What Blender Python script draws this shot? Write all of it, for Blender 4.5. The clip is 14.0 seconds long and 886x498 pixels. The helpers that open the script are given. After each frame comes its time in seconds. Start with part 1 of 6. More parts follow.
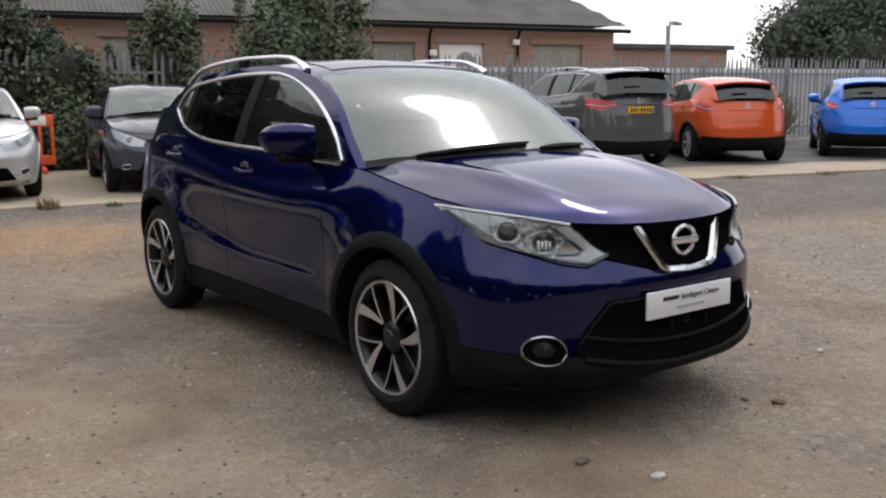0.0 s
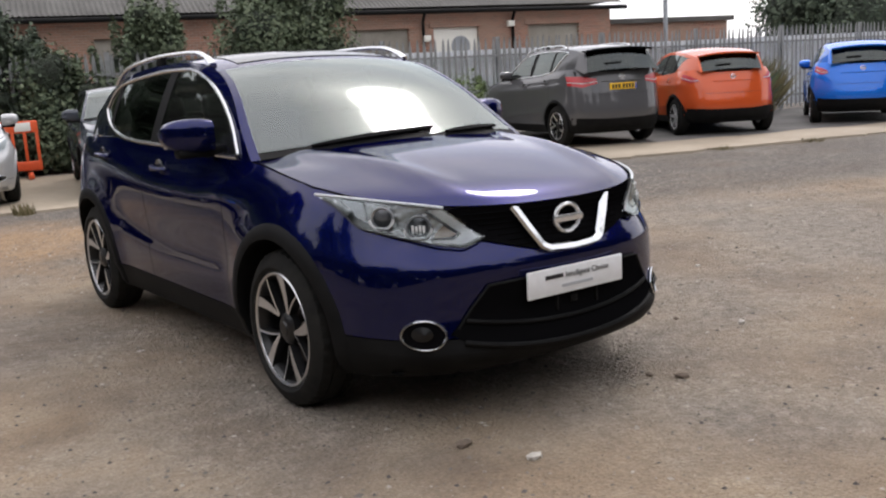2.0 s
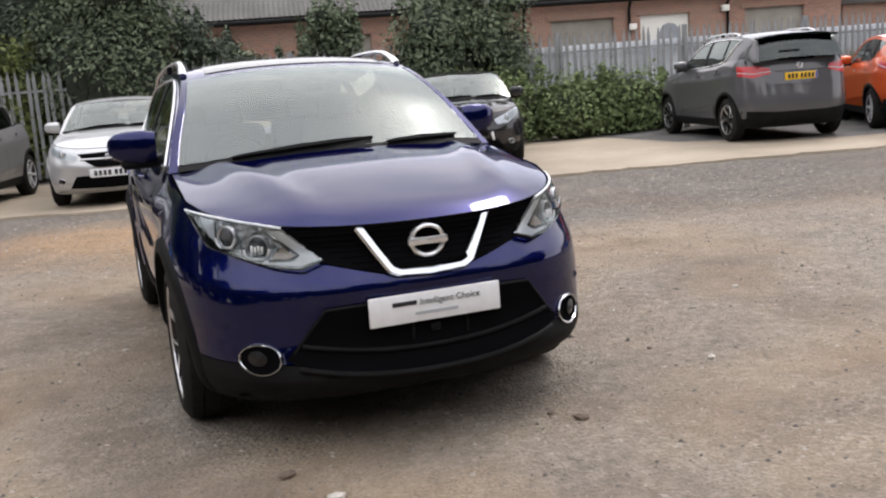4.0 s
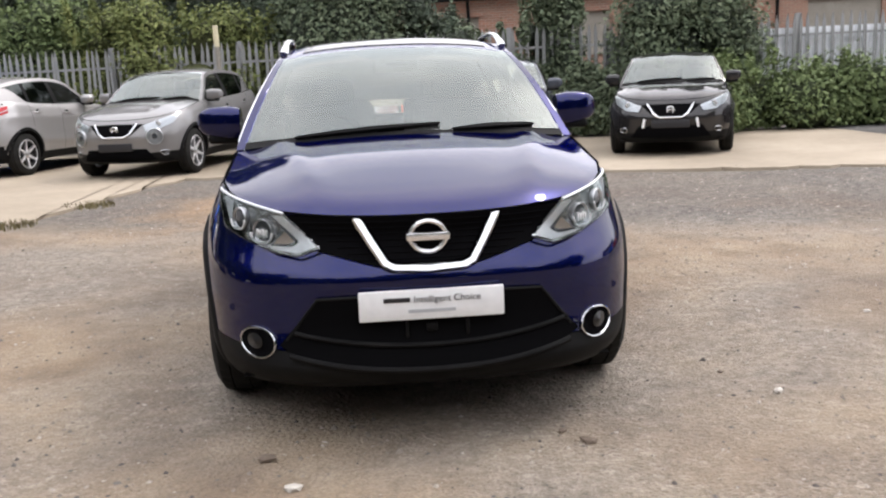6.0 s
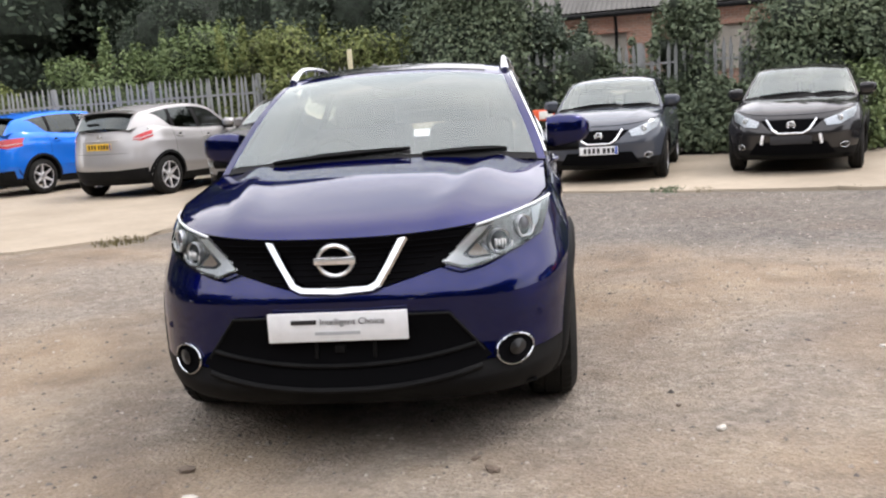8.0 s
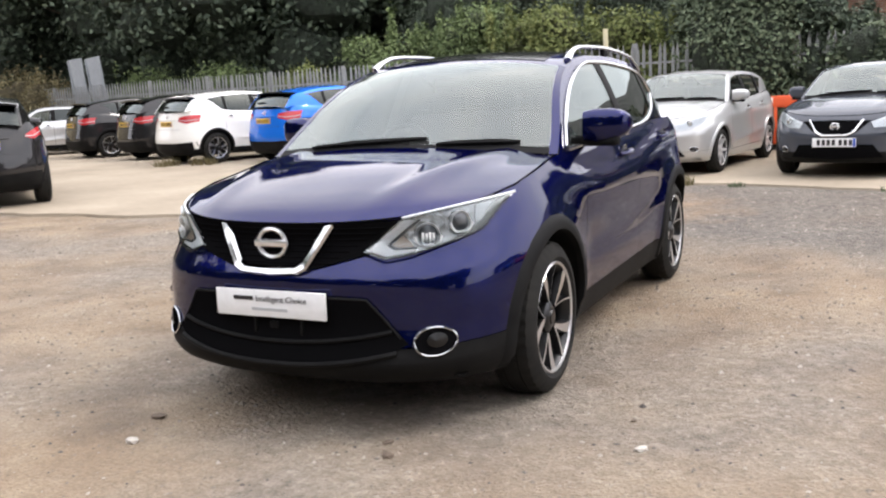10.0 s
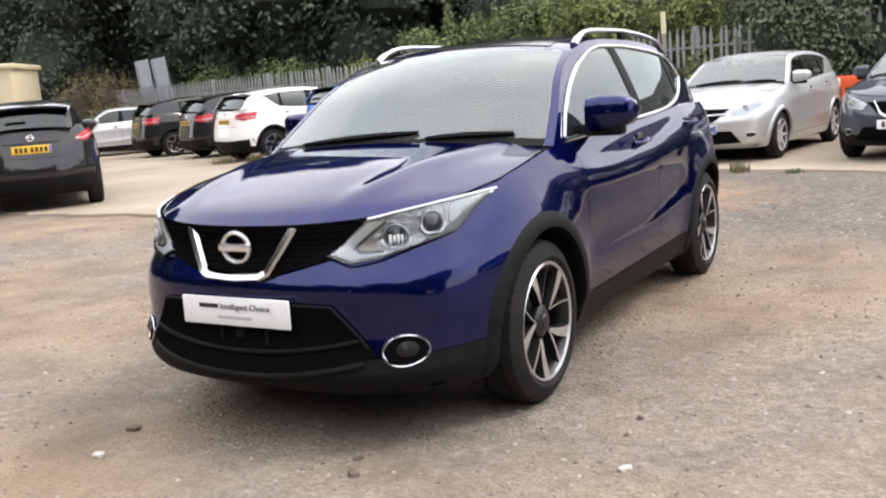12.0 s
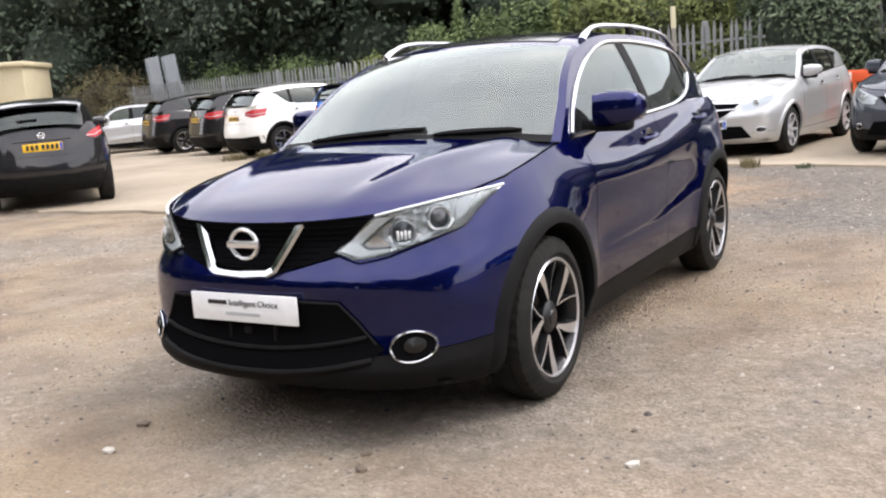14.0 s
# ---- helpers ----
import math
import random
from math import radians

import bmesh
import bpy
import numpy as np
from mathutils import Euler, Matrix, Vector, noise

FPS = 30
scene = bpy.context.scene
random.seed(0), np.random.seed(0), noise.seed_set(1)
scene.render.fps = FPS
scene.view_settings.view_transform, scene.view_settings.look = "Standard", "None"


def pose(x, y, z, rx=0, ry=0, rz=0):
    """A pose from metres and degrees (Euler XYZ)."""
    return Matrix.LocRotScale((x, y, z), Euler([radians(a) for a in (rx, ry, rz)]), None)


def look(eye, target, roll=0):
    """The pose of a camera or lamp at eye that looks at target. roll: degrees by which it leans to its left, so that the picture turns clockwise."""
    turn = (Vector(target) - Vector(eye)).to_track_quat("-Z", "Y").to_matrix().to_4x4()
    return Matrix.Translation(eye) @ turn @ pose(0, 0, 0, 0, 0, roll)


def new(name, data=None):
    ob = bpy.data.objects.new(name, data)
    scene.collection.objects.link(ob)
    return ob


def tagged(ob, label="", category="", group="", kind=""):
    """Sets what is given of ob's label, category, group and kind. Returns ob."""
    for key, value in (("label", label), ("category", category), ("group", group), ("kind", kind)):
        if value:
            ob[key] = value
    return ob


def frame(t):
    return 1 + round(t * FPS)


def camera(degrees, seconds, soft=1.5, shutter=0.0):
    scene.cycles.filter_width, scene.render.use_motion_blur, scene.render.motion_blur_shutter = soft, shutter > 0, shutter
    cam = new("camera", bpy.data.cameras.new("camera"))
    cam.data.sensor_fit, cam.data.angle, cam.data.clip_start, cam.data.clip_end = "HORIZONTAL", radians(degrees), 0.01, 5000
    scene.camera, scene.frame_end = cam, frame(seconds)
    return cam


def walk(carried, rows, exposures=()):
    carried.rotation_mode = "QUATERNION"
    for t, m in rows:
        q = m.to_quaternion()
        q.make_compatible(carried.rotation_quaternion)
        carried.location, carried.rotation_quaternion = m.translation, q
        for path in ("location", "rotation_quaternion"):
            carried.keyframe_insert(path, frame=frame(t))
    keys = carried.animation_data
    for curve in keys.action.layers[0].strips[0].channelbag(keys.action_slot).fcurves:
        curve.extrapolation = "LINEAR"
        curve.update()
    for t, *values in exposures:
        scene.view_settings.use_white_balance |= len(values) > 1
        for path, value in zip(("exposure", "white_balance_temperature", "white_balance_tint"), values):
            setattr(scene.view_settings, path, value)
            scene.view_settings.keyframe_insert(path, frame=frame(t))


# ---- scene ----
cam = camera(51.00, 14.0, soft=2.2)
PATH = [
    (0, (-2.992, -4.632, 1.358), (-1.824, -3.044, 1.021), -0.34),
    (0.5, (-2.989, -4.621, 1.357), (-1.816, -3.037, 1.019), -0.22),
    (1, (-2.926, -4.711, 1.363), (-1.747, -3.136, 1.005), -1.71),
    (1.5, (-2.781, -4.900, 1.356), (-1.626, -3.307, 0.996), -1.88),
    (2, (-2.534, -4.950, 1.342), (-1.406, -3.340, 0.976), -3.29),
    (2.5, (-2.229, -5.065, 1.348), (-1.190, -3.398, 0.972), -3.21),
    (2.7, (-2.074, -5.130, 1.328), (-1.077, -3.432, 0.977), -3.91),
    (4.8, (-0.546, -5.519, 1.336), (-0.148, -3.594, 0.970), -2.22),
    (5, (-0.412, -5.500, 1.314), (-0.091, -3.561, 0.947), -1.57),
    (5.5, (-0.227, -5.484, 1.325), (-0.037, -3.532, 0.933), -1.52),
    (6, (-0.188, -5.488, 1.330), (-0.041, -3.529, 0.956), -2.65),
    (6.5, (-0.142, -5.469, 1.321), (-0.024, -3.507, 0.948), -3.38),
    (7, (0.070, -5.486, 1.310), (0.104, -3.518, 0.955), -3.99),
    (7.5, (0.425, -5.556, 1.342), (0.304, -3.595, 0.969), -3.88),
    (8, (0.792, -5.517, 1.317), (0.565, -3.555, 0.998), -3.77),
    (8.5, (1.159, -5.489, 1.299), (0.729, -3.559, 1.000), -5.35),
    (8.7, (1.365, -5.536, 1.332), (0.846, -3.629, 1.027), -4.34),
    (10.8, (2.390, -4.881, 1.299), (1.456, -3.142, 0.978), -3.76),
    (11, (2.401, -4.829, 1.303), (1.462, -3.093, 0.983), -3.81),
    (11.5, (2.449, -4.802, 1.293), (1.458, -3.098, 0.958), -4.20),
    (12, (2.459, -4.784, 1.285), (1.446, -3.094, 0.946), -4.40),
    (12.5, (2.474, -4.789, 1.282), (1.444, -3.110, 0.933), -4.58),
    (13, (2.471, -4.780, 1.286), (1.443, -3.101, 0.930), -4.62),
    (13.5, (2.472, -4.782, 1.286), (1.443, -3.103, 0.935), -4.56),
    (14, (2.471, -4.783, 1.286), (1.439, -3.105, 0.940), -4.64),
]
EXPOSURES = [(0, -0.09, 6480, 15), (1, -0.04, 6480, 15), (2.5, 0.12, 6480, 15), (5, 0.50, 6480, 15), (6, 0.63, 6480, 15), (7, 0.69, 6480, 15), (8.7, 0.74, 6480, 15), (11, 0.81, 6480, 15), (14, 0.84, 6480, 15)]
walk(cam, [(t, look(eye, target, roll)) for t, eye, target, roll in PATH], EXPOSURES)

# ---- light ----
SUN_ELEV, SUN_AZ = 51.0, 62.0
world = bpy.data.worlds.new("sky")
scene.world = world
world.use_nodes = True
wn = world.node_tree
wn.nodes.clear()
w_sky = wn.nodes.new("ShaderNodeTexSky")
w_sky.sky_type, w_sky.sun_disc = "NISHITA", False
w_sky.sun_elevation, w_sky.sun_rotation = radians(SUN_ELEV), radians(SUN_AZ)
w_sky.air_density, w_sky.dust_density, w_sky.ozone_density = 1.0, 3.0, 1.0
# high thin cloud: pale, with soft brighter and darker banks
w_co = wn.nodes.new("ShaderNodeTexCoord")
w_map = wn.nodes.new("ShaderNodeMapping")
w_map.inputs["Scale"].default_value = (1.0, 1.0, 2.2)
w_no = wn.nodes.new("ShaderNodeTexNoise")
w_no.inputs["Scale"].default_value, w_no.inputs["Detail"].default_value = 2.6, 5.0
w_ra = wn.nodes.new("ShaderNodeValToRGB")
w_ra.color_ramp.elements[0].position, w_ra.color_ramp.elements[1].position = 0.32, 0.72
w_ra.color_ramp.elements[0].color = (0.80, 0.84, 0.90, 1)
w_ra.color_ramp.elements[1].color = (1.22, 1.20, 1.17, 1)
# an overcast sky: brighter overhead than at the horizon
w_sep = wn.nodes.new("ShaderNodeSeparateXYZ")
w_up = wn.nodes.new("ShaderNodeMapRange")
w_up.inputs["From Min"].default_value, w_up.inputs["From Max"].default_value = 0.0, 1.0
w_up.inputs["To Min"].default_value, w_up.inputs["To Max"].default_value = 17.5, 23.0
w_mul = wn.nodes.new("ShaderNodeVectorMath")
w_mul.operation = "SCALE"
w_mix = wn.nodes.new("ShaderNodeMix")
w_mix.data_type = "RGBA"
w_mix.inputs["Factor"].default_value = 0.85
w_bg = wn.nodes.new("ShaderNodeBackground")
w_bg.inputs["Strength"].default_value = 0.09
w_out = wn.nodes.new("ShaderNodeOutputWorld")
wn.links.new(w_co.outputs["Generated"], w_map.inputs["Vector"])
wn.links.new(w_map.outputs["Vector"], w_no.inputs["Vector"])
wn.links.new(w_no.outputs["Fac"], w_ra.inputs["Fac"])
wn.links.new(w_sky.outputs["Color"], w_mix.inputs["A"])
wn.links.new(w_co.outputs["Generated"], w_sep.inputs[0])
wn.links.new(w_sep.outputs["Z"], w_up.inputs["Value"])
wn.links.new(w_ra.outputs["Color"], w_mul.inputs[0])
wn.links.new(w_up.outputs["Result"], w_mul.inputs["Scale"])
wn.links.new(w_mul.outputs["Vector"], w_mix.inputs["B"])
# the brighter cloud round the hidden sun
w_dot = wn.nodes.new("ShaderNodeVectorMath")
w_dot.operation = "DOT_PRODUCT"
w_dot.inputs[1].default_value = (math.sin(radians(SUN_AZ)) * math.cos(radians(SUN_ELEV)), math.cos(radians(SUN_AZ)) * math.cos(radians(SUN_ELEV)), math.sin(radians(SUN_ELEV)))
w_clip = wn.nodes.new("ShaderNodeMath")
w_clip.operation = "MAXIMUM"
w_clip.inputs[1].default_value = 0.0
w_pow = wn.nodes.new("ShaderNodeMath")
w_pow.operation = "POWER"
w_pow.inputs[1].default_value = 70.0
w_glow = wn.nodes.new("ShaderNodeVectorMath")
w_glow.operation = "SCALE"
w_glow.inputs[0].default_value = (44.0, 42.0, 38.0)
w_sum = wn.nodes.new("ShaderNodeVectorMath")
w_sum.operation = "ADD"
wn.links.new(w_co.outputs["Generated"], w_dot.inputs[0])
wn.links.new(w_dot.outputs["Value"], w_clip.inputs[0])
wn.links.new(w_clip.outputs[0], w_pow.inputs[0])
wn.links.new(w_pow.outputs[0], w_glow.inputs["Scale"])
wn.links.new(w_mix.outputs["Result"], w_sum.inputs[0])
wn.links.new(w_glow.outputs["Vector"], w_sum.inputs[1])
wn.links.new(w_sum.outputs["Vector"], w_bg.inputs["Color"])
wn.links.new(w_bg.outputs["Background"], w_out.inputs["Surface"])

sun_data = bpy.data.lights.new("sun", "SUN")
sun_data.energy, sun_data.angle, sun_data.color = 0.8, radians(12), (1.0, 0.96, 0.9)
sun = new("sun", sun_data)
sun_dir = Vector((math.sin(radians(SUN_AZ)) * math.cos(radians(SUN_ELEV)), math.cos(radians(SUN_AZ)) * math.cos(radians(SUN_ELEV)), math.sin(radians(SUN_ELEV))))
sun.matrix_world = look(tuple(sun_dir * 60), (0, 0, 0))
scene.view_settings.exposure = 0.0


# ---- materials ----
def principled(name):
    m = bpy.data.materials.new(name)
    m.use_nodes = True
    return m, m.node_tree, m.node_tree.nodes["Principled BSDF"]


def tex_noise(t, scale, detail=4.0, vector=None, rough=0.55):
    n = t.nodes.new("ShaderNodeTexNoise")
    n.inputs["Scale"].default_value, n.inputs["Detail"].default_value, n.inputs["Roughness"].default_value = scale, detail, rough
    if vector is None:
        vector = t.nodes.new("ShaderNodeTexCoord").outputs["Object"]
    t.links.new(vector, n.inputs["Vector"])
    return n.outputs["Fac"]


def ramp(t, fac, stops):
    n = t.nodes.new("ShaderNodeValToRGB")
    els = n.color_ramp.elements
    while len(els) < len(stops):
        els.new(0.5)
    for e, (p, c) in zip(els, stops):
        e.position, e.color = p, (*c, 1) if len(c) == 3 else c
    t.links.new(fac, n.inputs["Fac"])
    return n.outputs["Color"]


def mix_color(t, fac, a, b, mode="MIX"):
    n = t.nodes.new("ShaderNodeMix")
    n.data_type, n.blend_type = "RGBA", mode
    for value, key in ((fac, "Factor"), (a, "A"), (b, "B")):
        if isinstance(value, (int, float)):
            n.inputs[key].default_value = value
        elif isinstance(value, tuple):
            n.inputs[key].default_value = (*value, 1)
        else:
            t.links.new(value, n.inputs[key])
    return n.outputs["Result"]


def add_bump(t, bsdf, height, strength, distance=0.01):
    n = t.nodes.new("ShaderNodeBump")
    n.inputs["Strength"].default_value, n.inputs["Distance"].default_value = strength, distance
    t.links.new(height, n.inputs["Height"])
    t.links.new(n.outputs["Normal"], bsdf.inputs["Normal"])


def rough_material(name, a, b, scale=6.0, fine=60.0, roughness=0.8, bump=0.3, metal=0.0, distance=0.01, spec=0.5):
    """A matt or satin surface whose colour wanders between a and b at two scales."""
    m, t, p = principled(name)
    big, small = tex_noise(t, scale), tex_noise(t, fine, 3.0)
    c = ramp(t, big, ((0.3, a), (0.7, b)))
    c = mix_color(t, 0.25, c, ramp(t, small, ((0.3, (0.35, 0.35, 0.35)), (0.7, (0.65, 0.65, 0.65)))), "OVERLAY")
    t.links.new(c, p.inputs["Base Color"])
    p.inputs["Roughness"].default_value, p.inputs["Metallic"].default_value = roughness, metal
    p.inputs["Specular IOR Level"].default_value = spec
    if bump:
        add_bump(t, p, small, bump, distance)
    return m


def paint(name, color, metal=0.1, rough=0.4, dust_veil=0.04, coat=1.0, ior=1.5, edge=(1.0, 1.0, 1.0)):
    """Car paint under clear lacquer, with a thin film of road dust."""
    m, t, p = principled(name)
    flake = tex_noise(t, 900.0, 1.0)
    c = mix_color(t, flake, tuple(v * 0.8 for v in color), tuple(min(1, v * 1.25) for v in color))
    film = tex_noise(t, 3.0, 6.0)
    n = t.nodes.new("ShaderNodeMath")
    n.operation = "MULTIPLY"
    n.inputs[1].default_value = dust_veil
    t.links.new(film, n.inputs[0])
    c = mix_color(t, n.outputs[0], c, (0.28, 0.25, 0.21))
    t.links.new(c, p.inputs["Base Color"])
    p.inputs["Metallic"].default_value, p.inputs["Roughness"].default_value = metal, rough
    p.inputs["Coat Weight"].default_value, p.inputs["Coat Roughness"].default_value = coat, 0.03
    p.inputs["Coat IOR"].default_value = ior
    p.inputs["Specular Tint"].default_value = (*edge, 1)
    p.inputs["Specular IOR Level"].default_value = 0.0
    return m


def thin_glass(name, tint, rough=0.01, ior=1.5, dust_veil=0.0):
    """A sheet of glass: what lies behind shows through a tint, and the gloss grows towards grazing views."""
    m = bpy.data.materials.new(name)
    m.use_nodes = True
    t = m.node_tree
    t.nodes.clear()
    out, mix = t.nodes.new("ShaderNodeOutputMaterial"), t.nodes.new("ShaderNodeMixShader")
    tr, gl, fr = t.nodes.new("ShaderNodeBsdfTransparent"), t.nodes.new("ShaderNodeBsdfGlossy"), t.nodes.new("ShaderNodeFresnel")
    tr.inputs["Color"].default_value = (*tint, 1)
    gl.inputs["Roughness"].default_value = rough
    gl.inputs["Color"].default_value = (0.90, 0.98, 0.95, 1)
    fr.inputs["IOR"].default_value = ior
    t.links.new(fr.outputs["Fac"], mix.inputs["Fac"])
    # pale film: dust, thickened to put some of the sky's glare into the colour
    film, grey, haze = t.nodes.new("ShaderNodeMixShader"), t.nodes.new("ShaderNodeBsdfDiffuse"), tex_noise(t, 2.5, 5.0)
    grey.inputs["Color"].default_value = (0.5, 0.5, 0.48, 1)
    part_of = t.nodes.new("ShaderNodeMath")
    part_of.operation = "MULTIPLY"
    part_of.inputs[1].default_value = dust_veil
    t.links.new(haze, part_of.inputs[0])
    t.links.new(part_of.outputs[0], film.inputs["Fac"])
    t.links.new(tr.outputs["BSDF"], film.inputs[1])
    t.links.new(grey.outputs["BSDF"], film.inputs[2])
    t.links.new(film.outputs["Shader"], mix.inputs[1])
    t.links.new(gl.outputs["BSDF"], mix.inputs[2])
    t.links.new(mix.outputs["Shader"], out.inputs["Surface"])
    return m


def plain(name, color, roughness=0.5, metal=0.0, spec=0.5):
    m, t, p = principled(name)
    fine = tex_noise(t, 25.0, 4.0)
    t.links.new(mix_color(t, fine, tuple(v * 0.88 for v in color), tuple(min(1, v * 1.1) for v in color)), p.inputs["Base Color"])
    p.inputs["Roughness"].default_value, p.inputs["Metallic"].default_value = roughness, metal
    p.inputs["Specular IOR Level"].default_value = spec
    return m


M = {
    "blue": paint("blue_pearl_paint", (0.0019, 0.0049, 0.059), 0.8, 0.27, 0.003, ior=1.42, edge=(0.05, 0.07, 0.4)),
    "grey": paint("grey_metal_paint", (0.075, 0.075, 0.08)),
    "gunmetal": paint("gunmetal_paint", (0.045, 0.052, 0.068)),
    "midgrey": paint("mid_grey_paint", (0.19, 0.187, 0.187), 0.4),
    "black": paint("black_paint", (0.012, 0.012, 0.014), 0.2),
    "silver": paint("silver_paint", (0.50, 0.505, 0.51), 0.5, 0.35),
    "warm_silver": paint("warm_silver_paint", (0.36, 0.35, 0.345), 0.5, 0.35),
    "white": paint("white_paint", (0.78, 0.77, 0.74), 0.0, 0.4),
    "orange": paint("orange_paint", (0.55, 0.085, 0.02), 0.25),
    "bright_blue": paint("bright_blue_paint", (0.005, 0.14, 0.62), 0.3),
    "plastic": rough_material("black_plastic", (0.0065, 0.0065, 0.007), (0.011, 0.011, 0.011), 8, 300, 0.6, 0.15, 0, 0.001, 0.08),
    "gloss_black": plain("gloss_black", (0.006, 0.006, 0.007), 0.12),
    "rubber": rough_material("tyre_rubber", (0.010, 0.010, 0.010), (0.020, 0.019, 0.017), 10, 150, 0.8, 0.3, 0, 0.002, 0.15),
    "alloy": plain("machined_alloy", (0.62, 0.62, 0.63), 0.28, 0.9),
    "bright_alloy": plain("silver_wheel_paint", (0.62, 0.62, 0.63), 0.35, 0.3),
    "dark_alloy": plain("dark_alloy", (0.007, 0.007, 0.008), 0.32, 0.1),
    "chrome": plain("chrome", (0.60, 0.61, 0.63), 0.08, 1.0),
    "satin": plain("satin_metal", (0.62, 0.63, 0.64), 0.25, 1.0),
    # the windscreen's strong veil is mostly painted sky glare
    "screen": thin_glass("screen_glass", (0.74, 0.80, 0.78), 0.085, 1.9, 0.16),
    "side": thin_glass("side_glass", (0.66, 0.71, 0.70), 0.01, 1.5, 0.03),
    "tint": thin_glass("privacy_glass", (0.05, 0.052, 0.055), 0.01, 1.6),
    "clear": thin_glass("lamp_lens", (0.9, 0.92, 0.93), 0.02, 1.45),
    "red_lens": plain("red_lamp_lens", (0.42, 0.03, 0.035), 0.12),
    "lamp_white": plain("lamp_reflector", (0.46, 0.47, 0.49), 0.28, 0.6),
    "lamp_grey": rough_material("lamp_housing", (0.33, 0.335, 0.34), (0.56, 0.565, 0.57), 14, 38, 0.22, 0.7, 0.8, 0.02),
    "lamp_pale": plain("lamp_diffuser", (0.72, 0.73, 0.74), 0.4),
    "projector": plain("projector_lens", (0.11, 0.115, 0.125), 0.12, 0.2),
    "emblem": plain("emblem_metal", (0.80, 0.80, 0.81), 0.22, 0.75),
    "drl": plain("lamp_light_guide", (0.66, 0.68, 0.70), 0.3),
    "cloth": rough_material("seat_cloth", (0.012, 0.012, 0.013), (0.03, 0.03, 0.032), 20, 400, 0.9, 0.3, 0, 0.002),
    "trim_grey": rough_material("grey_trim", (0.28, 0.27, 0.26), (0.34, 0.33, 0.31), 20, 300, 0.8, 0.1, 0, 0.001),
    "plate_white": plain("plate_white", (0.78, 0.79, 0.80), 0.35),
    "plate_yellow": plain("plate_yellow", (0.75, 0.45, 0.02), 0.35),
    "ink": plain("black_ink", (0.015, 0.015, 0.018), 0.5),
    "pale_ink": plain("pale_ink", (0.42, 0.44, 0.46), 0.5),
    "blue_ink": plain("blue_ink", (0.02, 0.08, 0.45), 0.5),
    "void": plain("deep_black", (0.0045, 0.0045, 0.005), 0.5, 0.0, 0.0),
    "brake": plain("brake_metal", (0.07, 0.06, 0.055), 0.5, 0.8),
}


# ---- mesh tools ----
def mesh_of(name, verts, faces, mats, smooth=True, sharp=40, which=None):
    me = bpy.data.meshes.new(name)
    me.from_pydata([tuple(float(c) for c in v) for v in verts], [], faces)
    for m in mats if isinstance(mats, (list, tuple)) else (mats,):
        me.materials.append(m)
    if which is not None:
        me.polygons.foreach_set("material_index", which)
    bm = bmesh.new()
    bm.from_mesh(me)
    bmesh.ops.remove_doubles(bm, verts=bm.verts, dist=0.0002)
    bmesh.ops.recalc_face_normals(bm, faces=bm.faces)
    bm.to_mesh(me)
    bm.free()
    if smooth:
        me.polygons.foreach_set("use_smooth", [True] * len(me.polygons))
        me.set_sharp_from_angle(angle=radians(sharp))
    me.update()
    return me


def part(name, me, parent, label="", m=None):
    ob = new(name, me)
    ob.parent = parent
    if m is not None:
        ob.matrix_local = m
    if label:
        tagged(ob, label)
    return ob


def thing(name, label, category, m, group="", kind=""):
    ob = new(name)
    ob.empty_display_size = 0.2
    ob.matrix_world = m
    return tagged(ob, label, category, group, kind)


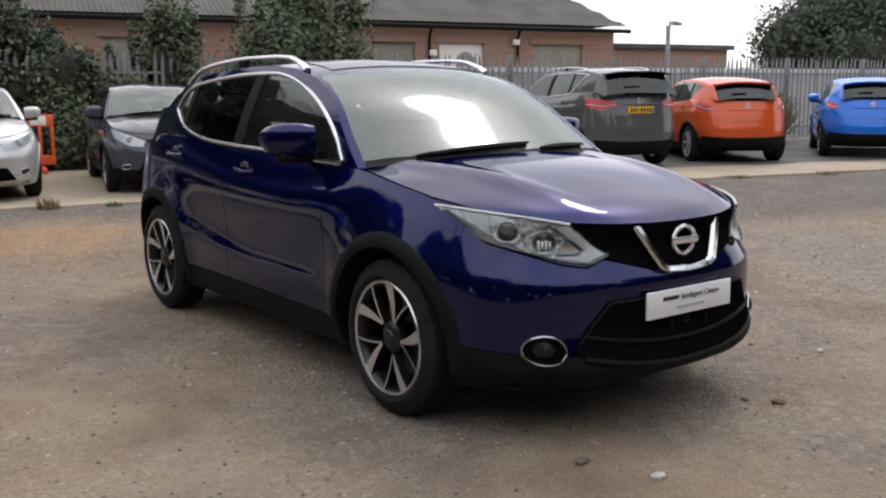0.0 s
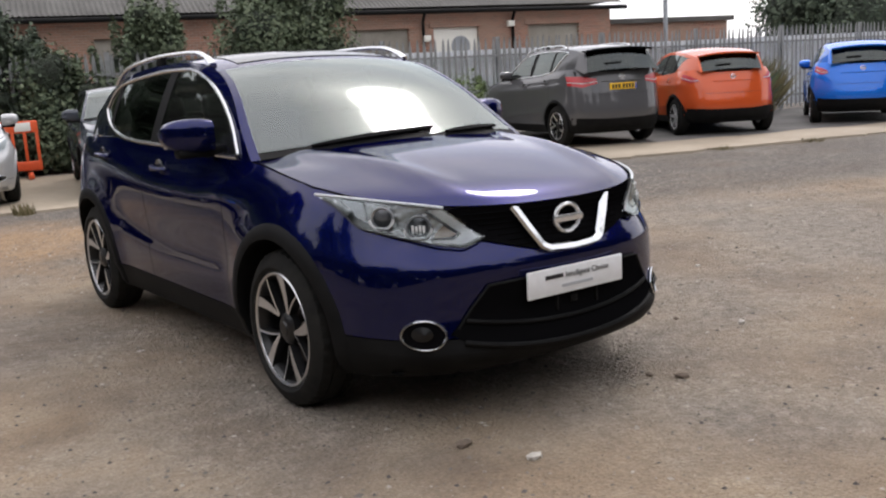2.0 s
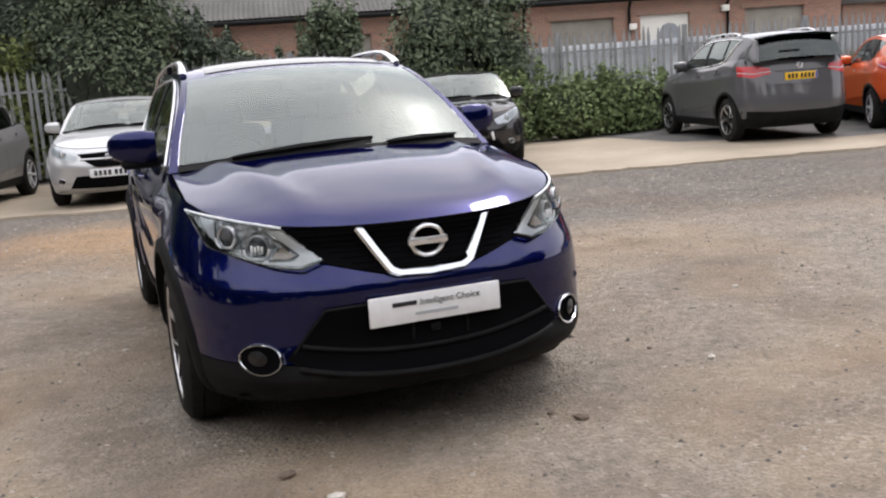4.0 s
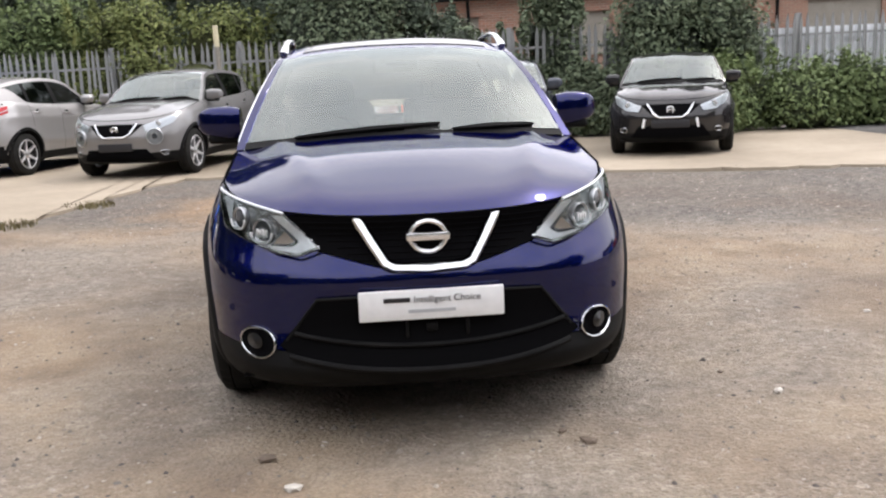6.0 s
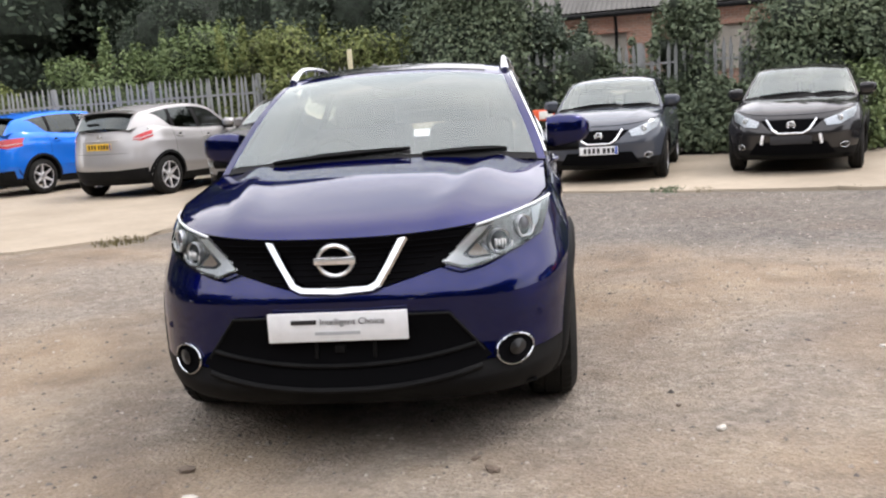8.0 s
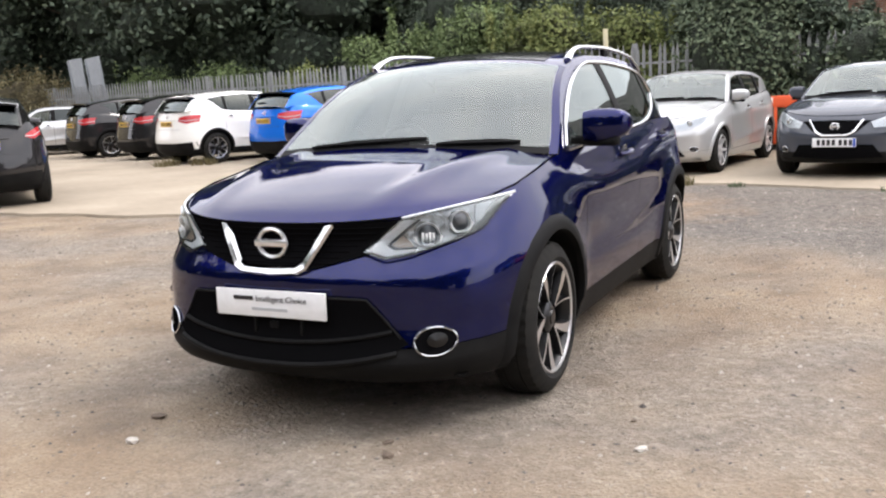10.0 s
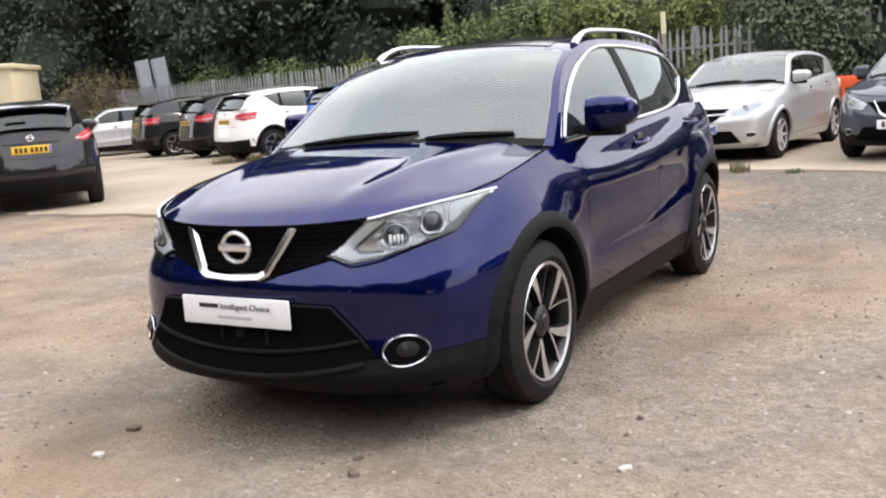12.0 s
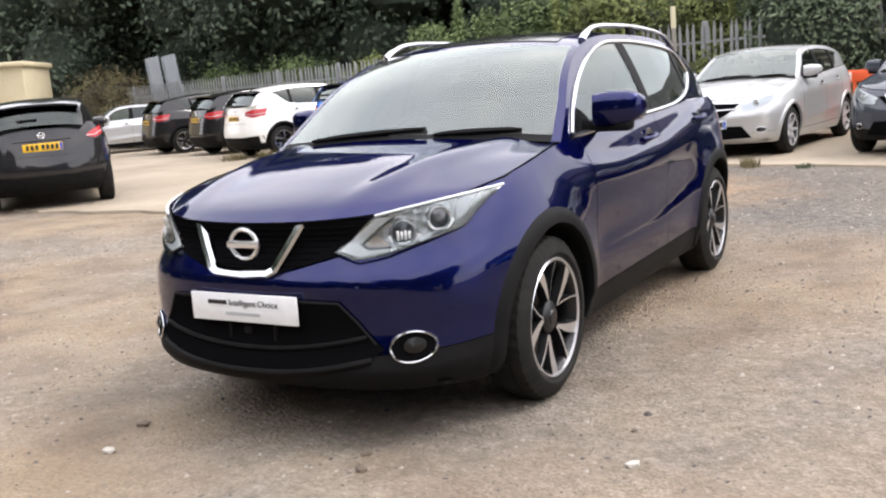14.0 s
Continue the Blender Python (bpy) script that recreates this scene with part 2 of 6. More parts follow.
class Geo:
    """Vertices and faces gathered for one mesh."""

    def __init__(self):
        self.v, self.f = [], []

    def grid(self, pts):
        """pts: rows of equally many points."""
        pts = np.asarray(pts, float)
        r, c = pts.shape[:2]
        o = len(self.v)
        self.v += list(pts.reshape(-1, 3))
        self.f += [(o + i * c + j, o + i * c + j + 1, o + (i + 1) * c + j + 1, o + (i + 1) * c + j) for i in range(r - 1) for j in range(c - 1)]
        return self

    def box(self, c, s, rot=None, taper=1.0):
        o = len(self.v)
        for z in (-0.5, 0.5):
            k = taper if z > 0 else 1.0
            for x, y in ((-0.5, -0.5), (0.5, -0.5), (0.5, 0.5), (-0.5, 0.5)):
                p = Vector((x * s[0] * k, y * s[1] * k, z * s[2]))
                if rot is not None:
                    p = rot @ p
                self.v.append(np.array(p) + np.array(c))
        self.f += [tuple(o + i for i in q) for q in ((3, 2, 1, 0), (4, 5, 6, 7), (0, 1, 5, 4), (1, 2, 6, 5), (2, 3, 7, 6), (3, 0, 4, 7))]
        return self

    def rbox(self, c, s, r=0.03, n=3, rot=None):
        """A box with rounded edges."""
        o = bmesh.new()
        bmesh.ops.create_cube(o, size=1.0)
        bmesh.ops.scale(o, vec=s, verts=o.verts)
        bmesh.ops.bevel(o, geom=o.edges, offset=min(r, 0.49 * min(s)), segments=n, affect="EDGES", profile=0.5)
        k = len(self.v)
        o.verts.index_update()
        for v in o.verts:
            p = rot @ v.co if rot is not None else v.co
            self.v.append(np.array(p) + np.array(c))
        self.f += [tuple(k + v.index for v in f.verts) for f in o.faces]
        o.free()
        return self

    def tube(self, pts, r, n=8, closed=False, flat=1.0, caps=True):
        """A round (or, with flat < 1, oval) bar along points."""
        pts = [Vector(p) for p in pts]
        rad = r if isinstance(r, (list, tuple, np.ndarray)) else [r] * len(pts)
        rows, up = [], Vector((0, 0, 1))
        for i, p in enumerate(pts):
            a = pts[i - 1] if i or closed else p
            b = pts[(i + 1) % len(pts)] if i + 1 < len(pts) or closed else p
            d = (b - a).normalized() if (b - a).length > 1e-9 else Vector((0, 1, 0))
            side = d.cross(up)
            if side.length < 1e-3:
                side = d.cross(Vector((0, 1, 0)))
            side.normalize()
            top = side.cross(d)
            rows.append([np.array(p + side * (math.cos(t) * rad[i]) + top * (math.sin(t) * rad[i] * flat)) for t in np.linspace(0, 2 * math.pi, n + 1)])
        if closed:
            rows.append(rows[0])
        self.grid(rows)
        if caps and not closed:
            for row in (rows[0], rows[-1]):
                o = len(self.v)
                self.v += row[:-1]
                self.f.append(tuple(range(o, o + n)))
        return self

    def lathe(self, profile, n=48, axis="x"):
        """profile: (along the axis, radius) turned about it."""
        rows = []
        for a, r in profile:
            row = []
            for t in np.linspace(0, 2 * math.pi, n + 1):
                row.append((a, r * math.cos(t), r * math.sin(t)) if axis == "x" else (r * math.cos(t), r * math.sin(t), a))
            rows.append(row)
        return self.grid(rows)

    def move(self, m, start=0):
        for i in range(start, len(self.v)):
            self.v[i] = np.array(m @ Vector(self.v[i]))
        return self

    def mesh(self, name, mats, smooth=True, sharp=40):
        return mesh_of(name, self.v, self.f, mats, smooth, sharp)


def curve(pts):
    """A smooth function through (x, y) pairs that does not overshoot."""
    xs, ys = np.array(pts, float).T
    d = np.diff(ys) / np.diff(xs)
    k = np.zeros(len(xs))
    k[0], k[-1] = d[0], d[-1]
    for i in range(1, len(xs) - 1):
        if d[i - 1] * d[i] > 0:
            a, b = xs[i] - xs[i - 1], xs[i + 1] - xs[i]
            k[i] = 3 * (a + b) / ((2 * b + a) / d[i - 1] + (b + 2 * a) / d[i])

    def at(x):
        x = min(max(float(x), xs[0]), xs[-1])
        i = min(max(int(np.searchsorted(xs, x)) - 1, 0), len(xs) - 2)
        h = xs[i + 1] - xs[i]
        t = (x - xs[i]) / h
        return ys[i] * (1 + 2 * t) * (1 - t) ** 2 + k[i] * h * t * (1 - t) ** 2 + ys[i + 1] * t * t * (3 - 2 * t) + k[i + 1] * h * t * t * (t - 1)

    return at


def lerp(a, b, t):
    return a + (b - a) * t


# ---- cars ----
def smooth_step(a, b, x):
    t = min(max((x - a) / (b - a), 0), 1)
    return t * t * (3 - 2 * t)


BASE = dict(
    wb=2.74, nose=2.235, tail=2.17, W=0.905, bottom=0.2, R=0.342, tyre_w=0.225, track=0.885, n_f=2.5, n_r=3.2, arch=0.40,
    nose_in=[(0, 0.15), (0.1, 0.055), (0.25, 0.025), (0.45, 0.012), (0.58, 0.0), (0.64, 0.008), (0.78, 0.045), (0.92, 0.085), (1, 0.13)],
    tail_in=[(0, 0.16), (0.12, 0.05), (0.35, 0.0), (0.6, 0.04), (0.85, 0.1), (1, 0.15)],
    width=[(0, 0.93), (0.12, 0.97), (0.4, 1.0), (0.66, 0.995), (0.85, 0.965), (0.95, 0.925), (1, 0.89)],
    belt=[(-2.12, 0.845), (-1.95, 0.885), (-1.65, 0.95), (-1.36, 0.995), (-0.8, 1.065), (0, 1.08), (0.8, 1.115), (1.3, 1.165), (1.8, 1.185), (2.05, 1.12)],
    hood=[(0, 0), (0.07, 0.2), (0.25, 0.48), (0.6, 0.82), (1, 1)], cowl=-0.98, cowl_z=1.10, crease=0.012,
    roof=[(-0.80, 1.065), (-0.5, 1.285), (-0.2, 1.47), (0.1, 1.525), (0.5, 1.54), (1.0, 1.52), (1.5, 1.455), (1.75, 1.40), (2.0, 1.14)],
    header=-0.17, spoiler=1.72, crown=0.045, lean=0.44, rear_taper=0.10,
    pillar_b=0.28, pillar_c=1.03, window_end=1.5, door_gaps=(-0.83, 0.27, 1.12), split_low=0.14, split_front=0.235,
)


class Shape:
    """The surfaces of one car body, as functions. Nose towards -y, left side +x, z up from the ground."""

    def __init__(self, **given):
        p = dict(BASE, **given)
        self.wb, self.nose, self.tail, self.W, self.bottom, self.R = p["wb"], p["nose"], p["tail"], p["W"], p["bottom"], p["R"]
        self.tyre_w, self.track, self.n_f, self.n_r, self.arch, self.nose_in = p["tyre_w"], p["track"], p["n_f"], p["n_r"], p["arch"], p["nose_in"]
        self.tail_in, self.width, self.belt, self.hood, self.cowl, self.cowl_z = p["tail_in"], p["width"], p["belt"], p["hood"], p["cowl"], p["cowl_z"]
        self.crease, self.roof, self.header, self.spoiler, self.crown, self.lean = p["crease"], p["roof"], p["header"], p["spoiler"], p["crown"], p["lean"]
        self.rear_taper, self.pillar_b, self.pillar_c, self.window_end, self.door_gaps, self.split_low, self.split_front = p["rear_taper"], p["pillar_b"], p["pillar_c"], p["window_end"], p["door_gaps"], p["split_low"], p["split_front"]
        self.yf, self.yr = -self.wb / 2, self.wb / 2
        self.f_nose, self.f_tail, self.f_width = curve(self.nose_in), curve(self.tail_in), curve(self.width)
        self.f_belt, self.f_hood, self.f_roof = curve(self.belt), curve(self.hood), curve(self.roof)
        self.y_a, self.y_t = self.roof[0][0], self.roof[-1][0]
        self.z_a = self.f_belt(self.y_a)
        self.relief_z = self.z_a / 1.065

    def _w(self, v):
        return self.W * self.f_width(v)

    def nf(self, v):
        """How square the nose is in plan at height fraction v."""
        return self.n_f

    def window_low(self, y):
        return self.f_belt(y) + 0.014

    def window_high(self, y):
        d = 0.01
        slope = (self.f_roof(y + d) - self.f_roof(y - d)) / (2 * d)
        return self.f_roof(y) - 0.052 * math.sqrt(1 + slope * slope)

    def window_foot(self, y):
        """The lower border of the side windows, which sweeps up to a point behind the rear door."""
        k = min(max((y - (self.window_end - 0.42)) / 0.42, 0), 1)
        return lerp(self.window_low(y), self.window_high(y), k * k * (3 - 2 * k) * 0.96)

    def outline(self, mode, t, v):
        """Half outline in plan at height fraction v; t is 0 at the centre of nose or tail, 1 at the side."""
        w = self._w(v)
        if mode == "front":
            a, d = t * math.pi / 2, self.yf + self.nose - self.f_nose(v)
            n = self.nf(v)
            return w * math.sin(a) ** (2 / n), self.yf - d * math.cos(a) ** (2 / n)
        if mode == "rear":
            a, d = t * math.pi / 2, self.tail - self.f_tail(v) - self.yr
            return w * math.sin(a) ** (2 / self.n_r), self.yr + d * math.cos(a) ** (2 / self.n_r)
        return w, t

    def relief(self, y, z):
        """Pressed lines of the flank: shoulder, door foot and flares over the wheels."""
        d = z - (0.875 + 0.035 * (y + 1)) * self.relief_z
        r = 0.016 * math.exp(-((d / (0.022 if d > 0 else 0.085)) ** 2)) * smooth_step(-1.2, -0.6, y)
        d = z - (0.47 + 0.075 * y) * self.relief_z
        r += 0.014 * math.exp(-((d / (0.07 if d > 0 else 0.03)) ** 2)) * smooth_step(-0.75, -0.5, y) * (1 - smooth_step(0.75, 1.0, y))
        for yw in (self.yf, self.yr):
            q = math.hypot(y - yw, z - self.R) - self.arch
            r += 0.020 * math.exp(-((q / 0.12) ** 2)) * (1 if z > self.R else 0.5)
        k = min(max((z - self.bottom) / (self.f_belt(y) - self.bottom), 0), 1)
        return (r - 0.012) * (1 - k**6) * smooth_step(self.yf - 0.45, self.yf - 0.1, y) * (1 - smooth_step(self.yr + 0.2, self.yr + 0.5, y))

    def shell(self, mode, t, v):
        top = self.f_belt(self.outline(mode, t, 1.0)[1])
        x, y = self.outline(mode, t, v)
        z = self.bottom + (top - self.bottom) * v
        return np.array((x + self.relief(y, z), y, z))

    def front(self, x, z, off=0.0):
        y = -self.nose
        for _ in range(5):
            v = min(max((z - self.bottom) / (self.f_belt(y) - self.bottom), 0), 1)
            u = min(abs(x) / self._w(v), 0.9999)
            y = self.yf - (self.yf + self.nose - self.f_nose(v)) * (1 - u ** self.nf(v)) ** (1 / self.nf(v))
        return np.array((x, y - off, z))

    def back(self, x, z, off=0.0):
        y = self.tail
        for _ in range(5):
            v = min(max((z - self.bottom) / (self.f_belt(y) - self.bottom), 0), 1)
            u = min(abs(x) / self._w(v), 0.9999)
            y = self.yr + (self.tail - self.f_tail(v) - self.yr) * (1 - u**self.n_r) ** (1 / self.n_r)
        return np.array((x, y + off, z))

    def flank(self, y, z, off=0.0):
        """The side at (y, z), from sill to belt."""
        v = min(max((z - self.bottom) / (self.f_belt(y) - self.bottom), 0), 1)
        w = self._w(v)
        if y < self.yf:
            d = self.yf + self.nose - self.f_nose(v)
            w *= max(1 - min((self.yf - y) / d, 1) ** self.nf(v), 0) ** (1 / self.nf(v))
        if y > self.yr:
            d = self.tail - self.f_tail(v) - self.yr
            w *= max(1 - min((y - self.yr) / d, 1) ** self.n_r, 0) ** (1 / self.n_r)
        return np.array((w + off + self.relief(y, z), y, z))

    def glass_side(self, y, z, off=0.0):
        """The leaning side above the belt."""
        d = max(z - self.f_belt(y), 0)
        x = self._w(1.0) - self.lean * d * (0.72 + 0.65 * d)
        if y > 0.6:
            x -= self.rear_taper * ((y - 0.6) / (self.y_t - 0.6)) ** 2
        return np.array((x + off, y, z))

    def edge(self, y):
        return self.glass_side(y, self.f_roof(y))

    def top(self, y, t, off=0.0):
        """Windscreen, roof and rear window: row y, t from -1 to 1 across."""
        e = self.edge(y)
        k = (y - self.y_a) / (self.header - self.y_a)
        shift = (self.cowl - self.y_a) * (1 - k) - 0.05 * k if k < 1 else -0.05 * max(0, 1 - (y - self.header) / 0.5)
        if y > self.spoiler:
            shift += 0.07 * ((y - self.spoiler) / (self.y_t - self.spoiler))
        up = self.crown * (0.7 + 0.3 * min(k, 1))
        return np.array((e[0] * t, y + shift * (1 - t * t), e[2] + up * (1 - abs(t) ** 2.4) + off))

    def bonnet(self, u, v):
        x = u * self._w(1.0) * 0.985
        q = min(abs(x) / self._w(1.0), 0.9999)
        y0 = self.yf - (self.yf + self.nose - self.f_nose(1.0)) * (1 - q ** self.nf(1.0)) ** (1 / self.nf(1.0))
        y1 = lerp(self.cowl - 0.015, self.y_a - 0.015, u * u)
        y = lerp(y0, y1, v)
        z0, z1 = self.f_belt(y0), lerp(self.cowl_z, self.z_a, u * u)
        z = lerp(z0, z1, self.f_hood(v))
        z = lerp(z, self.f_belt(y), abs(u) ** 8)
        r = lerp(0.50, 0.74, v)
        z += self.crease * min(v * 4, 1) * (1.5 * math.exp(-(((abs(u) - r) / 0.085) ** 2)) - 0.5 * math.exp(-((u / 0.35) ** 2)) * (1 - v))
        return np.array((x, y, z))


def patch(where, low, high, n=14, m=4, off=0.004, mirror=False):
    """A panel laid on a surface between two border lines of (a, z) points, as rows."""
    lo, hi = np.array(low, float), np.array(high, float)

    def along(p, t):
        d = np.r_[0, np.cumsum(np.hypot(*np.diff(p, axis=0).T))]
        return np.array([np.interp(t * d[-1], d, p[:, 0]), np.interp(t * d[-1], d, p[:, 1])])

    rows = []
    for j in range(m + 1):
        row = []
        for i in range(n + 1):
            a = lerp(along(lo, i / n), along(hi, i / n), j / m)
            p = where(a[0], a[1], off)
            row.append((-p[0], p[1], p[2]) if mirror else p)
        rows.append(row)
    return rows


def both(where, low, high, n=14, m=4, off=0.004):
    return [patch(where, low, high, n, m, off, k) for k in (False, True)]


def solid(rows, d):
    """Rows of a panel, closed to a slab by a copy moved by d."""
    a = np.array(rows, float)
    b = a + np.array(d)
    g = Geo().grid(a).grid(b)
    for e, f in ((a[0], b[0]), (a[-1], b[-1]), (a[:, 0], b[:, 0]), (a[:, -1], b[:, -1])):
        g.grid([e, f])
    return g


def wheel_meshes(key, R, w, rim_r, spokes, twin, face, pocket):
    tyre = Geo().lathe([(-w / 2 + 0.02, rim_r - 0.005), (-w / 2, rim_r + 0.02), (-w / 2 + 0.004, R - 0.045), (-w / 2 + 0.03, R - 0.006), (-w / 2 + 0.055, R), (-w * 0.18, R), (-w * 0.17, R - 0.007), (-w * 0.15, R - 0.007), (-w * 0.14, R), (w * 0.14, R), (w * 0.15, R - 0.007), (w * 0.17, R - 0.007), (w * 0.18, R), (w / 2 - 0.055, R), (w / 2 - 0.03, R - 0.006), (w / 2 - 0.004, R - 0.045), (w / 2, rim_r + 0.02), (w / 2 - 0.02, rim_r - 0.005)], 120)
    for i, v in enumerate(tyre.v):
        r = math.hypot(v[1], v[2])
        if r > R - 0.012 and abs(v[0]) > w * 0.2 and (i % 121) % 3 == 0 and 0 < i % 121 < 120:
            tyre.v[i] = np.array((v[0], v[1] * (r - 0.007) / r, v[2] * (r - 0.007) / r))
    o = w / 2 - 0.012
    barrel = Geo().lathe([(-w / 2 + 0.02, rim_r - 0.004), (-w / 2 + 0.04, rim_r - 0.03), (0.02, rim_r - 0.035), (o - 0.02, rim_r - 0.028), (o - 0.004, rim_r - 0.014)], 48)
    lip = Geo().lathe([(o - 0.012, rim_r - 0.016), (o, rim_r - 0.013), (o + 0.004, rim_r - 0.004), (o - 0.006, rim_r + 0.004)], 64)
    sp, back = Geo(), Geo()
    for i in range(spokes):
        a0 = 2 * math.pi * i / spokes + math.pi / 2
        for k, s in enumerate((-1, 1) if twin else (0,)):
            wide, sweep = (0.020 if k else 0.008, s * 0.34) if twin else (0.028, 0)
            rows, low = [], []
            for t in np.linspace(0, 1, 6):
                r = lerp(0.075 if twin else 0.055, rim_r - 0.012, t)
                a = a0 + sweep * (0.12 + 0.88 * t ** 0.75)
                h = wide * (0.55 + 0.45 * math.cos(t * 2.2) ** 2) if not twin else (0.006 + 0.021 * t ** 0.8 if k else 0.0045)
                x = o - 0.022 + 0.018 * t
                d, q = np.array((0, math.cos(a), math.sin(a))), np.array((0, -math.sin(a), math.cos(a)))
                rows.append([np.array((x, 0, 0)) + d * r - q * h, np.array((x + 0.002, 0, 0)) + d * r + q * h])
                low.append([np.array((x - 0.035, 0, 0)) + d * r - q * (h + 0.006), np.array((x - 0.035, 0, 0)) + d * r + q * (h + 0.006)])
            sp.grid(rows)
            rows, low = np.array(rows), np.array(low)
            back.grid([rows[:, 0], low[:, 0]]).grid([rows[:, 1], low[:, 1]]).grid(low)
    hub = Geo().lathe([(o - 0.06, 0.075), (o - 0.03, 0.07), (o - 0.016, 0.05), (o - 0.014, 0.034)], 24)
    cap = Geo().lathe([(o - 0.014, 0.034), (o - 0.008, 0.03), (o - 0.006, 0.0)], 20)
    disc = Geo().lathe([(-0.03, 0.05), (-0.01, 0.06), (-0.01, rim_r * 0.68), (-0.03, rim_r * 0.68)], 40)
    return [("wheel", tyre.mesh(key + "_tyre", M["rubber"], True, 30)), ("barrel", barrel.mesh(key + "_barrel", M["dark_alloy"])), ("rim_lip", lip.mesh(key + "_lip", face)), ("spokes", sp.mesh(key + "_spokes", face, False)), ("spoke_sides", back.mesh(key + "_spoke_sides", pocket, False)), ("hub", hub.mesh(key + "_hub", pocket)), ("centre_cap", cap.mesh(key + "_cap", pocket)), ("brake_disc", disc.mesh(key + "_disc", M["brake"]))]


def put_wheels(car, s, meshes):
    x = s.track - s.tyre_w / 2 + 0.012
    k = 0
    for y in (s.yf, s.yr):
        for side in (1, -1):
            m = pose(side * x, y, s.R, 37 * k + 11, 0, 0 if side > 0 else 180)
            k += 1
            tyre = part("wheel", meshes[0][1], car, m=m)
            for name, me in meshes[1:]:
                part(name, me, tyre)


def side_columns(s):
    """Stations round half the body, with narrow gaps where panels part."""
    gaps = s.door_gaps
    cols = [("front", t) for t in np.linspace(0, 1, 27)]
    ys = sorted(set(np.round(np.linspace(s.yf, s.yr, 60), 4)) | {g + d for g in gaps for d in (-0.003, 0.003)})
    ys = [y for y in ys if not any(abs(y - g) < 0.0028 for g in gaps) and s.yf < y < s.yr]
    cols += [("side", y) for y in ys]
    cols += [("rear", t) for t in np.linspace(1, 0, 25)]
    return cols


def car_body(car, s, colour, low_mat):
    """Flanks, bumpers, doors, bonnet, roof, pillars and glass."""
    cols = side_columns(s)
    vs = sorted(set(np.round(np.linspace(0, 1, 31), 4)) | {s.split_low - 0.004, s.split_low + 0.004, s.split_front - 0.003, s.split_front + 0.003})
    pts = np.array([[s.shell(m, t, v) for v in vs] for m, t in cols])
    gaps = s.door_gaps
    groups = {}
    lo_side = [i for i, v in enumerate(vs) if v > s.split_low][0] - 1
    lo_front = [i for i, v in enumerate(vs) if v > s.split_front][0] - 1

    def arch(p):
        for yw in (s.yf, s.yr):
            d = math.hypot(p[1] - yw, p[2] - s.R)
            if d < s.arch and p[2] < s.R + s.arch:
                return yw
        return None

    # corners that lie just inside an arch slide out to its edge
    for i in range(len(cols) - 1):
        ya, yb = pts[i, 15, 1], pts[i + 1, 15, 1]
        mode = cols[i][0]
        if mode == "side" and any(ya < g < yb and yb - ya < 0.008 for g in gaps):
            continue
        mid = (ya + yb) / 2
        if mode == "front" and mid < s.yf:
            name = "front_bumper"
        elif mode == "rear":
            name = "rear_quarter"
        else:
            name = "wing" if mid < gaps[0] else "front_door" if mid < gaps[1] else "rear_door" if mid < gaps[2] else "rear_quarter"
        lo = lo_front if mode == "front" else lo_side
        for j in range(len(vs) - 1):
            if j == lo:
                continue
            quad = [pts[i, j], pts[i + 1, j], pts[i + 1, j + 1], pts[i, j + 1]]
            inside = [arch(p) for p in quad]
            if all(q is not None for q in inside):
                continue
            out = []
            for p, q in zip(quad, inside):
                if q is not None:
                    d = np.array((p[1] - q, p[2] - s.R))
                    d *= s.arch / max(np.hypot(*d), 1e-6)
                    p = np.array((p[0], q + d[0], max(s.R + d[1], s.bottom)))
                out.append(p)
            for mirror in (1, -1):
                key = (name, mirror if name != "front_bumper" else 0, j < lo)
                g = groups.setdefault(key, Geo())
                o = len(g.v)
                g.v += [np.array((p[0] * mirror, p[1], p[2])) for p in out]
                g.f.append((o, o + 1, o + 2, o + 3))
    for (name, mirror, low), g in groups.items():
        nm = {"front_bumper": "front_skirt", "wing": "wing_cladding", "front_door": "sill_cladding", "rear_door": "sill_cladding", "rear_quarter": "rear_skirt"}[name] if low else name
        part(nm, g.mesh(nm, low_mat if low else colour, True, 60), car)
    # dark inner skin behind the gaps
    skin = Geo()
    for mirror in (1, -1):
        for a, b in ((s.yf + s.arch + 0.02, s.yr - s.arch - 0.02),):
            skin.grid([[(p[0] * mirror, p[1], p[2]) for p in (s.flank(y, z, -0.012) for z in np.linspace(s.bottom, s.f_belt(y) - 0.02, 8))] for y in np.linspace(a, b, 24)])
    skin.grid([[s.front(x, z, -0.02) for x in np.linspace(-s.W * 0.9, s.W * 0.9, 25)] for z in np.linspace(s.bottom, s.f_belt(-s.nose + 0.1) - 0.03, 8)])
    skin.grid([[(x, y, s.bottom + 0.03) for x in np.linspace(-0.72, 0.72, 3)] for y in np.linspace(-s.nose + 0.25, s.tail - 0.25, 4)])
    part("underbody", skin.mesh("underbody", M["plastic"]), car)
    # wheel housings
    for yw in (s.yf, s.yr):
        for mirror in (1, -1):
            g = Geo()
            rows = []
            for a in np.linspace(-0.25, math.pi + 0.25, 22):
                c, d = math.cos(a), math.sin(a)
                y, z = yw + s.arch * c, s.R + s.arch * d
                xo = s.flank(y, max(z, s.bottom + 0.01))[0] - 0.004
                rows.append([(mirror * xo, y, z), (mirror * 0.52, y, z)])
            g.grid(rows)
            o = len(g.v)
            g.v += [np.array(r[1]) for r in rows]
            g.f.append(tuple(range(o, o + len(rows))))
            part("wheel_housing", g.mesh("wheel_housing", M["plastic"]), car)
